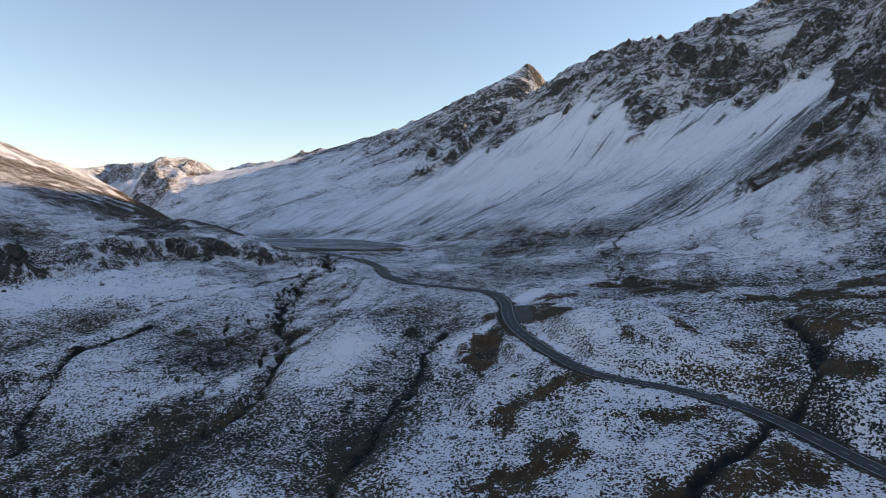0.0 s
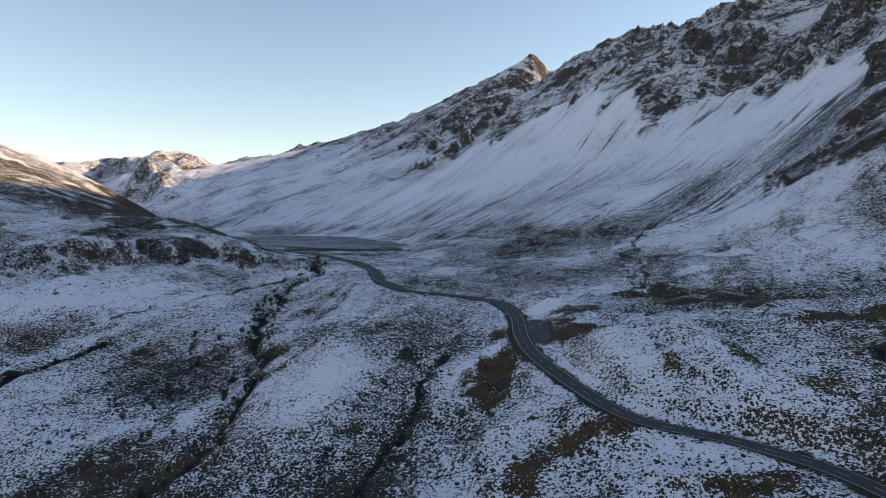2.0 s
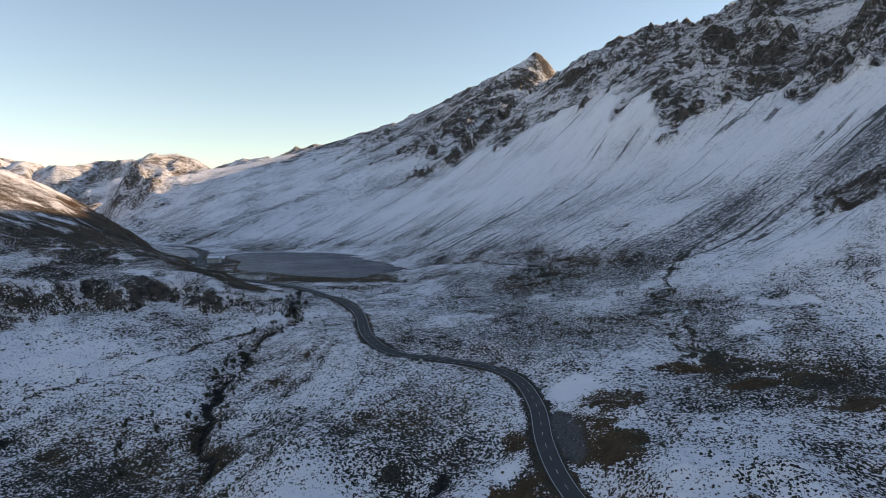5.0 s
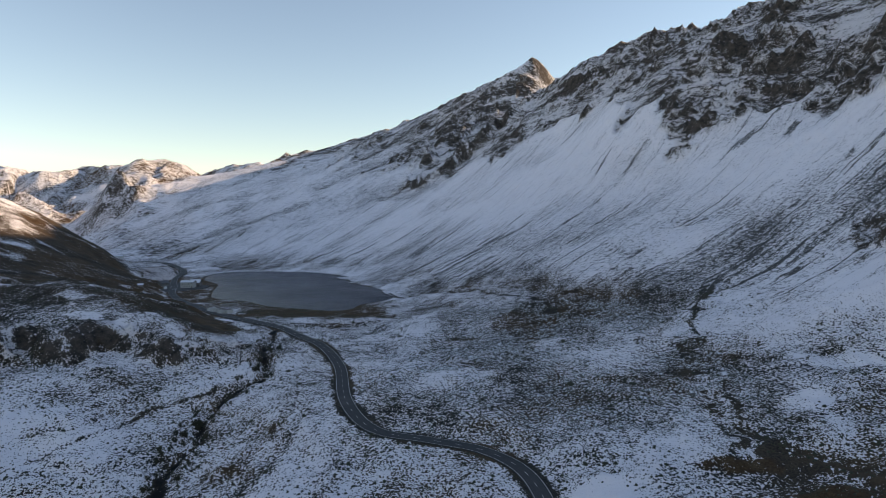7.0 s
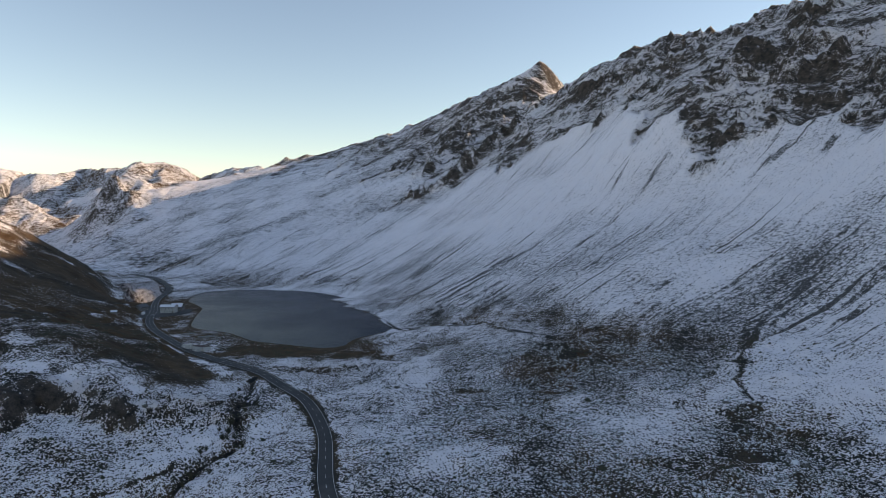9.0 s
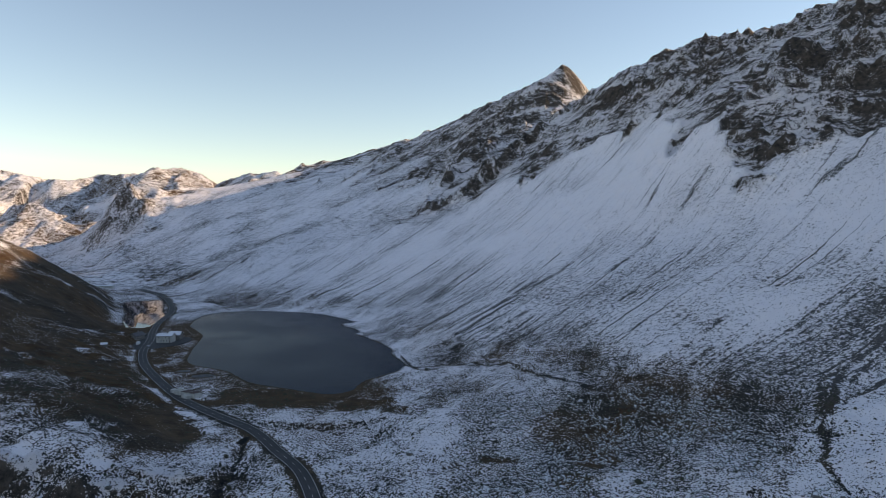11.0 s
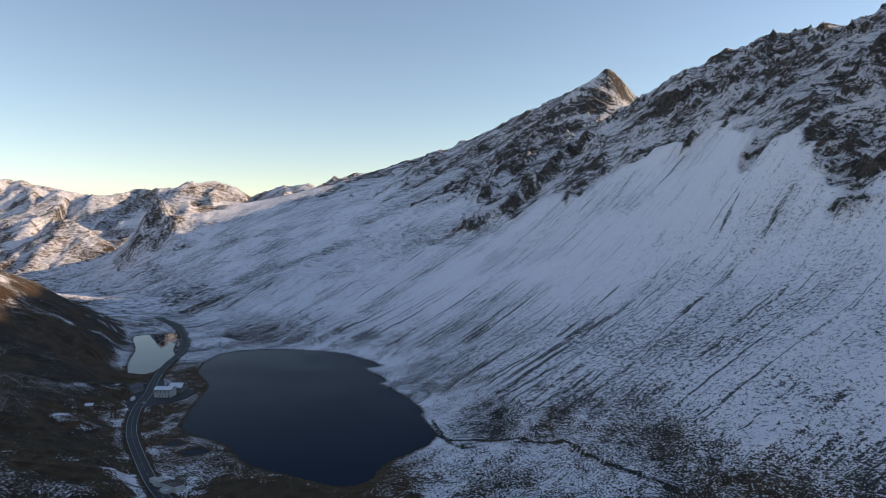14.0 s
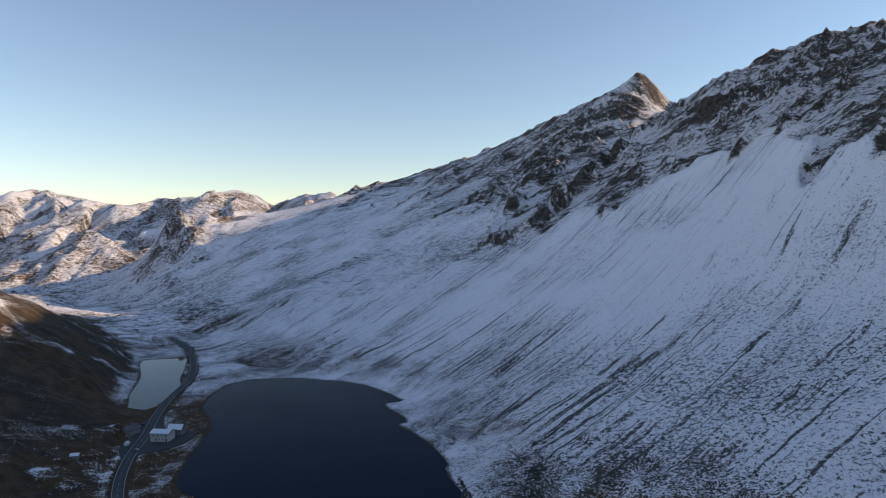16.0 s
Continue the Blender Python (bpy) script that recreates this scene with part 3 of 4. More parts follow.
for line, deep, wide in ((MAIN_STREAM, 3.0, 3.2), (MID_STREAM, 2.0, 1.9), (SIDE_STREAM, 2.2, 1.6), (WEST_STREAM, 1.8, 1.6)):
    sm = rounded(line, 6)
    sd = near_line(X + fractal(X, Y, 22, 3, 51) * 4, Y + fractal(X, Y, 15, 2, 52) * 3, sm, 60)[0]
    Z = Z - deep * np.exp(-(sd / wide) ** 2)
    if line is MAIN_STREAM:
        stream_d = sd
    else:
        stream_d = np.minimum(stream_d, sd)
bed = step(road_d, 4.6, 17)
Z = np.where(road_d < 50, (road_z - 0.35) * (1 - bed) + Z * bed, Z)
yard = step(np.hypot((X + 272) / 1.0, (Y - 858) / 1.25), 20, 36)
Z = 1.3 * (1 - yard) + Z * yard
bank = step(shore, 1, 34)
Z = np.where(wet, -0.25 - np.minimum(shore, 40) * 0.09, np.where(shore < 60, np.maximum((0.1 + shore * 0.05) * (1 - bank) + Z * bank, 0.08), Z))

# how much snow lies, and where the grass is bare
rough_edge = fractal(X, Y, 16, 4, 71, 0.6) + 0.6 * fractal(X, Y, 4, 2, 72)
gy, gx = np.gradient(Z, AY, AX)
steep = np.hypot(gx, gy)
swell = fractal(X, Y, 55, 4, 21)
snow = 0.518 + 0.04 * step(humps, 0.2, 0.7) + 0.10 * fractal(X, Y, 120, 3, 61) + 0.13 * swell + 0.09 * (1 - scree) * (1 - rock) * fractal(X * 0.90 - Y * 0.42, (X * 0.42 + Y * 0.90) * 0.28, 15, 4, 63, 0.6) - 0.16 * step(steep, 0.35, 0.9) * (1 - rock) * (1 - scree) - 0.02 * (1 - step(Y, 220, 320))
snow = snow - 0.05 * knoll - 0.22 * step(crag, 0.2, 0.5)
far_slope = step(Y, 1150, 1500) * (1 - far_west) * (1 - rock)
snow = snow + scree * (0.185 + 0.11 * step(foot_d, 20, 170) + 0.09 * step(foot_d, 150, 330)) * (1 - 0.45 * far_slope) + far_slope * (0.12 * fractal(X, Y, 70, 4, 62) - 0.03)
snow = snow + far_west * (0.15 + 0.08 * rock) - 0.035 * rock * east
snow = snow - rock * (0.30 * step(steep, 0.75, 1.7) + 0.09 * step(Y, 1500, 1800))
west_bare = west * step(fractal(X, Y, 32, 4, 67) + 0.75, -0.1, 0.3)
snow = snow - west_bare * 0.33 - west * 0.04 + west * 0.30 * step(Z, 52, 92) * (1 - step(Y, 960, 1040))
snow = snow + ((cliff_d < 0) & (cliff_d > -130)) * 0.13 * (1 - step(-cliff_d, 60, 130)) * step(-X, 100, 160)
brown = np.clip(rib + far_west * step(fractal(X, Y, 220, 5, 66), -0.15, 0.25) * (1 - rock) + 1.2 * (1 - step(shore, 10, 60)) * (1 - step(foot_d, -45, -8)) * (1 - step(Y, 930, 1000)) + west_bare * 0.35, 0, 1) * (1 - scree)
snow = snow - 0.34 * (1 - step(shore, 4, 45)) * (1 - step(foot_d, -45, -8)) * (1 - step(Y, 930, 1000)) - 0.3 * (1 - step(shore, 0.5, 4))
snow = snow - 0.15 * rib - 0.16 * far_west * brown * (1 - rock)
soaked = 1 - step(stream_d + rough_edge * 1.0, 0.3, 1.7)
snow = snow - 0.05 * step(-X, 40, 90) * (1 - step(Y, 400, 470)) - 0.06 * (1 - step(stream_d + rough_edge * 3, 3, 14))
snow = snow - 0.5 * soaked
rubble = step(Y, 400, 480) * (1 - step(Y, 640, 720)) * step(X, -60, 20) * (1 - step(X, 130, 220)) * (1 - step(foot_d, -10, 50))
snow = snow - 0.12 * rubble


def blob(px, py, pw, ph, rag):
    g = np.exp(-(((X - px) / pw) ** 2 + ((Y - py) / ph) ** 2))
    return g + rough_edge * rag * step(g, 0.05, 0.25)


BARE = [(54, 342, 12, 18), (66, 366, 12, 12), (60, 330, 8, 14), (17, 302, 8, 14), (110, 400, 16, 4), (135, 378, 17, 4), (141, 338, 10, 6), (158, 301, 20, 6), (81, 272, 4, 11), (105, 275, 4, 13), (116, 246, 6, 5), (74, 211, 13, 5), (24, 316, 10, 14), (18, 293, 7, 9), (33, 241, 13, 10), (48, 244, 11, 6), (25, 231, 11, 8), (-452, 955, 44, 30), (-312, 711, 20, 12), (-284, 800, 20, 48), (-303, 865, 12, 22), (-205, 680, 42, 16), (-266, 712, 34, 26), (190, 306, 42, 9), (228, 320, 34, 9), (160, 238, 12, 24), (18, 190, 10, 10), (34, 203, 9, 7), (78, 164, 18, 8), (20, 608, 18, 4), (26, 192, 16, 7), (98, 170, 16, 7), (176, 285, 24, 14), (149, 240, 7, 15), (136, 212, 6, 9), (26, 345, 6, 10), (94, 648, 8, 9), (82, 628, 8, 10), (67, 603, 9, 9), (50, 580, 9, 8), (-130, 690, 60, 18), (-60, 680, 30, 14), (-250, 800, 14, 40), (-320, 900, 16, 40)]
SCRUB = [(-117, 270, 20, 14), (-139, 358, 16, 10), (-206, 372, 12, 26), (-205, 386, 20, 15), (-128, 345, 30, 42), (-112, 265, 34, 20), (-66, 274, 11, 8), (-150, 300, 40, 22), (45, 262, 14, 12), (90, 300, 10, 22), (112, 300, 8, 26), (-95, 470, 10, 40), (-20, 470, 30, 20), (-45, 345, 28, 42)]
for px, py, pw, ph in SCRUB:
    e = blob(px, py, pw, ph, 0.24)
    snow = snow - 0.07 * step(e, 0.2, 0.7)
for px, py, pw, ph in BARE:
    e = blob(px, py, pw, ph, 0.42)
    blot = step(e, 0.14, 0.78)
    snow, brown = snow - 0.32 * blot, np.maximum(brown, step(e, 0.2, 0.6))
DRIFT = [(56, 386, 13, 12), (22, 327, 6, 8), (22, 293, 6, 5), (-163, 657, 7, 5), (-155, 650, 7, 5), (-147, 642, 7, 5), (-138, 635, 7, 5), (-186, 556, 12, 7), (-215, 566, 16, 8), (-236, 592, 14, 10), (-158, 566, 10, 6), (-178, 590, 12, 6), (-262, 520, 16, 14), (154, 443, 14, 10), (190, 482, 18, 16)]
for px, py, pw, ph in DRIFT:
    e = blob(px, py, pw, ph, 0.16)
    blot = step(e, 0.40, 0.62)
    snow, brown = snow + 0.27 * blot, brown * (1 - blot)
debris_d = near_line(X, Y, rounded([(92, 652), (125, 655), (168, 648), (215, 664), (262, 670), (300, 662), (345, 655), (410, 670)], 5), 90)[0]
debris = 1 - step(debris_d + np.clip(rough_edge, -1.5, 1.5) * 5, 4, 60)
snow = snow - 0.24 * debris
gully_d = near_line(X + fractal(X, Y, 24, 3, 46) * 7, Y, rounded([(150, 372), (130, 395), (119, 412), (123, 433), (131, 462), (141, 513), (146, 545), (172, 592), (203, 635), (246, 665)], 6), 50)[0]
braid = np.abs(gully_d - 5 - 3 * fractal(X, Y, 30, 2, 47)) * step(gully_d, 2, 4) + 9 * (1 - step(gully_d, 2, 4))
snow = snow - 0.42 * np.maximum(1 - step(gully_d + rough_edge * 1.2, 0.8, 3.0), 0.8 * (1 - step(braid + rough_edge * 0.8, 0.2, 1.6)))
TRAIL = [(-62, 832), (-38, 778), (-5, 765), (34, 746), (46, 728), (67, 700), (91, 668), (110, 652), (126, 612), (146, 587)]
TRACK = [(-190, 408), (-175, 422), (-164, 436), (-150, 456), (-142, 486), (-131, 500), (-117, 511), (-121, 522), (-133, 536)]
path_d = near_line(X, Y, rounded(TRAIL, 6), 40)[0]
snow = snow - 0.24 * (1 - step(near_line(X, Y, rounded(TRACK, 6), 40)[0], 0.3, 1.3))
path_d = np.minimum(path_d, near_line(X, Y, rounded([(-49, 814), (-36, 775), (-23, 750)], 6), 40)[0])
snow = snow - 0.55 * (1 - step(path_d, 0.4, 1.4))
snow = snow - 0.6 * (1 - step(road_d + np.clip(rough_edge, -1, 1) * 1.2, 3.6, 6.0))
apron_d = near_line(X, Y, rounded([(-178, 668), (-166, 648), (-157, 630), (-152, 618)], 5), 30)[0]
snow = snow - 0.5 * (1 - step(apron_d + np.clip(rough_edge, -1, 1), 3.0, 5.0))
layby = step(np.exp(-(((X - 45) / 5.5) ** 2 + ((Y - 348) / 22) ** 2)), 0.3, 0.5)
snow, brown, scree = snow - 0.6 * layby, brown * (1 - layby), np.maximum(scree, 0.8 * layby)
snow = np.clip(snow, 0, 1)


def sheet(name, x, y, z, material, fields=()):
    """A grid of quads over the plan."""
    rows, cols = z.shape
    v = np.stack([x, y, z], -1).reshape(-1, 3).astype(np.float32)
    i = np.arange(rows * cols).reshape(rows, cols)
    q = np.stack([i[:-1, :-1], i[:-1, 1:], i[1:, 1:], i[1:, :-1]], -1).reshape(-1, 4).astype(np.int32)
    me = bpy.data.meshes.new(name)
    me.vertices.add(len(v))
    me.vertices.foreach_set("co", v.ravel())
    me.loops.add(q.size)
    me.loops.foreach_set("vertex_index", q.ravel())
    me.polygons.add(len(q))
    me.polygons.foreach_set("loop_start", np.arange(0, q.size, 4, dtype=np.int32))
    me.polygons.foreach_set("loop_total", np.full(len(q), 4, np.int32))
    me.polygons.foreach_set("use_smooth", np.ones(len(q), bool))
    for key, data in fields:
        at = me.attributes.new(key, "FLOAT", "POINT")
        at.data.foreach_set("value", data.astype(np.float32).ravel())
    me.update()
    me.materials.append(material)
    return new(name, me)


ground = sheet("ground", X, Y, Z, GROUND, (("snow", snow), ("rock", rock), ("brown", brown), ("scree", scree), ("wet", soaked), ("along", lane_s), ("up", lane_u), ("strike", strike), ("dip", dip), ("fan", np.clip(debris + 0.2 * (1 - step(foot_d, 30, 160)), 0, 1)), ("far", np.maximum(far_slope, far_west))))
tagged(ground, "snow-dusted alpine valley floor, scree slopes and rocky ridges", "terrain", kind="structure")


def height(x, y):
    """The ground's height at a place."""
    i = min(max(int(np.searchsorted(AX, x)) - 1, 0), len(AX) - 2)
    j = min(max(int(np.searchsorted(AY, y)) - 1, 0), len(AY) - 2)
    u, v = (x - AX[i]) / (AX[i + 1] - AX[i]), (y - AY[j]) / (AY[j + 1] - AY[j])
    return float((Z[j, i] * (1 - u) + Z[j, i + 1] * u) * (1 - v) + (Z[j + 1, i] * (1 - u) + Z[j + 1, i + 1] * u) * v)


def mesh_object(name, bm, material, parent=None, smooth=False):
    me = bpy.data.meshes.new(name)
    bm.to_mesh(me)
    bm.free()
    for f in me.polygons:
        f.use_smooth = smooth
    me.materials.append(material)
    ob = new(name, me)
    ob.parent = parent
    return ob


def part(name, bm, material, parent, label="", smooth=False):
    ob = mesh_object(name, bm, material, parent, smooth)
    return tagged(ob, label) if label else ob


# ---- water ----
def water(name, ring, label, material=WATER):
    bm = bmesh.new()
    grown = ring
    f = bm.faces.new([bm.verts.new((x, y, 0.0)) for x, y in grown])
    f.normal_update()
    if f.normal.z < 0:
        f.normal_flip()
    bmesh.ops.triangulate(bm, faces=[f])
    ob = mesh_object(name, bm, material)
    return tagged(ob, label, "water", kind="structure")


def grow(ring, by):
    c = np.array(ring, float)
    t = np.roll(c, -1, axis=0) - np.roll(c, 1, axis=0)
    n = np.stack([t[:, 1], -t[:, 0]], 1)
    n /= np.maximum(np.linalg.norm(n, axis=1, keepdims=True), 1e-6)
    area = np.sum(c[:, 0] * np.roll(c[:, 1], -1) - np.roll(c[:, 0], -1) * c[:, 1])
    return c + n * by * (1 if area > 0 else -1)


water("water_lake", grow(lake_ring, 1.2), "dark still mountain lake in the shade")
water("water_pond", grow(pond_ring, 1.2), "small mountain lake that mirrors a sunlit peak", STILL_WATER)
water("water_tarn", grow(tarn_ring, 0.6), "tiny pool in boggy grass beside the lake")
water("water_pool", grow(pool_ring, 0.5), "tiny shallow pool between the road and the lake")


# ---- road ----
def ribbon(line, offset, width, lift):
    """A strip along a line, in plan beside it, with a slight crown."""
    c = np.array(line)
    t = np.gradient(c[:, :2], axis=0)
    t /= np.linalg.norm(t, axis=1, keepdims=True)
    n = np.stack([t[:, 1], -t[:, 0]], 1)
    bm = bmesh.new()
    prev = None
    for p, k in zip(c, n):
        row = [bm.verts.new((p[0] + k[0] * (offset + s * width / 2), p[1] + k[1] * (offset + s * width / 2), p[2] + lift)) for s in (-1, 1)]
        if prev:
            bm.faces.new((prev[0], prev[1], row[1], row[0]))
        prev = row
    return bm


def even(line, gap):
    c = np.array(line, float)
    s = np.concatenate([[0], np.cumsum(np.linalg.norm(np.diff(c[:, :2], axis=0), axis=1))])
    k = np.linspace(0, s[-1], max(int(s[-1] / gap), 2))
    return np.stack([np.interp(k, s, c[:, i]) for i in range(c.shape[1])], 1)


road_even = even(rounded(ROAD + ROAD_FAR, 12), 3.0)
bm = ribbon(road_even, 0, 7.0, 0.0)
geom = bmesh.ops.extrude_face_region(bm, geom=bm.faces[:])
bmesh.ops.translate(bm, verts=[v for v in geom["geom"] if isinstance(v, bmesh.types.BMVert)], vec=(0, 0, -0.6))
bmesh.ops.recalc_face_normals(bm, faces=bm.faces[:])
road = mesh_object("road", bm, ASPHALT)
tagged(road, "two-lane asphalt pass road, damp and free of snow", "road", kind="structure")
for off in (-3.1, 3.1):
    part("edge_line", ribbon(road_even, off, 0.16, 0.008), PAINT, road)

# broken centre line
c = even(rounded(ROAD + ROAD_FAR, 12), 1.0)
for i in range(4, len(c) - 6, 9):
    part("centre_dash", ribbon(c[i:i + 4], 0, 0.15, 0.008), PAINT, road)


# ---- helpers for things ----
def box(bm, x0, x1, y0, y1, z0, z1, bevel=0.0):
    r = bmesh.ops.create_cube(bm, size=1.0)
    bmesh.ops.scale(bm, vec=(x1 - x0, y1 - y0, z1 - z0), verts=r["verts"])
    bmesh.ops.translate(bm, vec=((x0 + x1) / 2, (y0 + y1) / 2, (z0 + z1) / 2), verts=r["verts"])
    if bevel:
        edges = list({e for v in r["verts"] for e in v.link_edges})
        bmesh.ops.bevel(bm, geom=edges, offset=bevel, segments=2, affect="EDGES")
    return bm


def one_box(*a, bevel=0.0):
    return box(bmesh.new(), *a, bevel=bevel)


def prism(points, x0, x1):
    """A solid with the outline points (y, z), from x0 to x1."""
    bm = bmesh.new()
    a = [bm.verts.new((x0, y, z)) for y, z in points]
    b = [bm.verts.new((x1, y, z)) for y, z in points]
    bm.faces.new(a)
    bm.faces.new(b[::-1])
    n = len(points)
    for i in range(n):
        bm.faces.new((a[i], b[i], b[(i + 1) % n], a[(i + 1) % n]))
    bmesh.ops.recalc_face_normals(bm, faces=bm.faces[:])
    return bm


def pierced(x0, x1, z0, z1, y0, y1, holes):
    """A wall along x with holes (x0, x1, z0, z1) through it."""
    xs = sorted({x0, x1, *[h[0] for h in holes], *[h[1] for h in holes]})
    zs = sorted({z0, z1, *[h[2] for h in holes], *[h[3] for h in holes]})
    bm = bmesh.new()
    for a, b in zip(xs[:-1], xs[1:]):
        for c, d in zip(zs[:-1], zs[1:]):
            mx, mz = (a + b) / 2, (c + d) / 2
            if not any(h[0] < mx < h[1] and h[2] < mz < h[3] for h in holes):
                box(bm, a, b, y0, y1, c, d)
    return bm


def root(name, x, y, z, turn, label, category, group=""):
    ob = new(name)
    ob.empty_display_size = 0.5
    ob.matrix_world = pose(x, y, z, 0, 0, turn)
    return tagged(ob, label, category, group)


def window(parent, x, z, y, w, h):
    """A window in a wall whose outer face is at y and faces -y."""
    bm = bmesh.new()
    for a, b, c, d in ((x - w / 2, x + w / 2, z, z + 0.09), (x - w / 2, x + w / 2, z + h - 0.09, z + h), (x - w / 2, x - w / 2 + 0.09, z + 0.09, z + h - 0.09), (x + w / 2 - 0.09, x + w / 2, z + 0.09, z + h - 0.09), (x - 0.04, x + 0.04, z + 0.09, z + h - 0.09)):
        box(bm, a, b, y + 0.10, y + 0.18, c, d)
    f = part("window", bm, WHITE_PAINT, parent)
    part("pane", one_box(x - w / 2 + 0.09, x + w / 2 - 0.09, y + 0.13, y + 0.15, z + 0.09, z + h - 0.09), GLASS, f)
    part("sill", one_box(x - w / 2 - 0.1, x + w / 2 + 0.1, y - 0.08, y + 0.1, z - 0.08, z), STONE_WALL, f)


def building(name, x, y, z, turn, w, d, wall, rise, label, walls, roofing, windows, door=None, chimney=True, snow_on=True, category="house"):
    """A house with its ridge along x; windows (x, z, width, height) in front and back walls."""
    h = root(name, x, y, z, turn, label, category)
    holes = [(a - c / 2, a + c / 2, b, b + e) for a, b, c, e in windows]
    if door:
        holes_front = holes + [(door - 0.6, door + 0.6, 0.15, 2.25)]
    else:
        holes_front = holes
    t = 0.4
    part("wall", pierced(-w / 2, w / 2, -1.2, wall, -d / 2, -d / 2 + t, holes_front), walls, h)
    part("wall", pierced(-w / 2, w / 2, -1.2, wall, d / 2 - t, d / 2, []), walls, h)
    for s in (-1, 1):
        outline = [(-d / 2 + t, -1.2), (d / 2 - t, -1.2), (d / 2 - t, wall), (0, wall + rise), (-d / 2 + t, wall)]
        part("gable_wall", prism(outline, s * w / 2 - (t if s > 0 else 0), s * w / 2 + (t if s < 0 else 0)), walls, h)
    over, thick = 0.7, 0.22
    k = rise / (d / 2)
    for s in (-1, 1):
        eave = (s * (d / 2 + over), wall - k * over)
        ridge = (0.0, wall + rise)
        slab = [eave, ridge, (0.0, ridge[1] + thick), (eave[0], eave[1] + thick)]
        r = part("roof", prism(slab, -w / 2 - over, w / 2 + over), roofing, h)
        if snow_on:
            cap = [(eave[0] * 0.97, eave[1] + thick + 0.01 + 0.03 * k * d / 2), (0.0, ridge[1] + thick + 0.01), (0.0, ridge[1] + thick + 0.2), (eave[0] * 0.97, eave[1] + thick + 0.16)]
            part("roof_snow", prism(cap, -w / 2 - over * 0.9, w / 2 + over * 0.9), ROOF_SNOW, r, "thin layer of snow")
    if chimney:
        c = part("chimney", one_box(w * 0.12 - 0.5, w * 0.12 + 0.5, -0.4, 0.5, wall + rise - 0.5, wall + rise + 1.3), STONE_WALL, h)
        part("chimney_cap", one_box(w * 0.12 - 0.62, w * 0.12 + 0.62, -0.52, 0.62, wall + rise + 1.3, wall + rise + 1.45), SLATE, c)
    for a, b, c, e in windows:
        window(h, a, b, -d / 2, c, e)
    if door:
        dr = part("door", one_box(door - 0.6, door + 0.6, -d / 2 + 0.12, -d / 2 + 0.2, 0.15, 2.25), WOOD, h)
        part("door_step", one_box(door - 0.9, door + 0.9, -d / 2 - 0.8, -d / 2 + 0.02, -0.3, 0.15), STONE_WALL, dr)
    return h


# ---- the pass inn and its yard ----
YARD = [(-309, 905), (-292, 838), (-281, 826), (-268, 828), (-253, 846), (-250, 862), (-256, 880), (-282, 884), (-298, 908)]
bm = bmesh.new()
f = bm.faces.new([bm.verts.new((x, y, 1.52)) for x, y in rounded(YARD + YARD[:1], 3)[:-1, :2].tolist()])
f.normal_update()
if f.normal.z < 0:
    f.normal_flip()
ext = bmesh.ops.extrude_face_region(bm, geom=[f])
bmesh.ops.translate(bm, verts=[v for v in ext["geom"] if isinstance(v, bmesh.types.BMVert)], vec=(0, 0, -0.6))
bmesh.ops.recalc_face_normals(bm, faces=bm.faces[:])
tagged(mesh_object("pavement", bm, ASPHALT), "asphalt forecourt and parking beside the road", "pavement", kind="structure")

upper = [(-4.8 + 3.2 * i, 3.8, 1.0, 1.3) for i in range(4)]
lower = [(-2.6 + 2.6 * i, 1.0, 1.0, 1.4) for i in range(3)]
building("inn", -269, 859, 1.52, 2, 13.4, 9.5, 6.0, 1.5, "pale plastered two-storey mountain inn with snow on its roof", PLASTER, SLATE, upper + lower, door=5.0)
building("annex", -266, 872, 1.4, 4, 10.0, 7.5, 4.6, 2.6, "grey masonry annex with a snowy gabled roof behind the inn", STONE_WALL, SLATE, [(-3.6, 1.0, 1.0, 1.3), (-1.2, 1.0, 1.0, 1.3), (1.2, 1.0, 1.0, 1.3), (3.6, 1.0, 1.0, 1.3)], chimney=False)
building("chalet", -301, 869, 1.4, 72, 11.0, 8.0, 4.2, 2.4, "small grey chalet with a gabled roof across the road", STONE_WALL, SLATE, [(-3.6, 1.0, 1.0, 1.2), (0, 1.0, 1.0, 1.2), (3.6, 1.0, 1.0, 1.2)], snow_on=False)


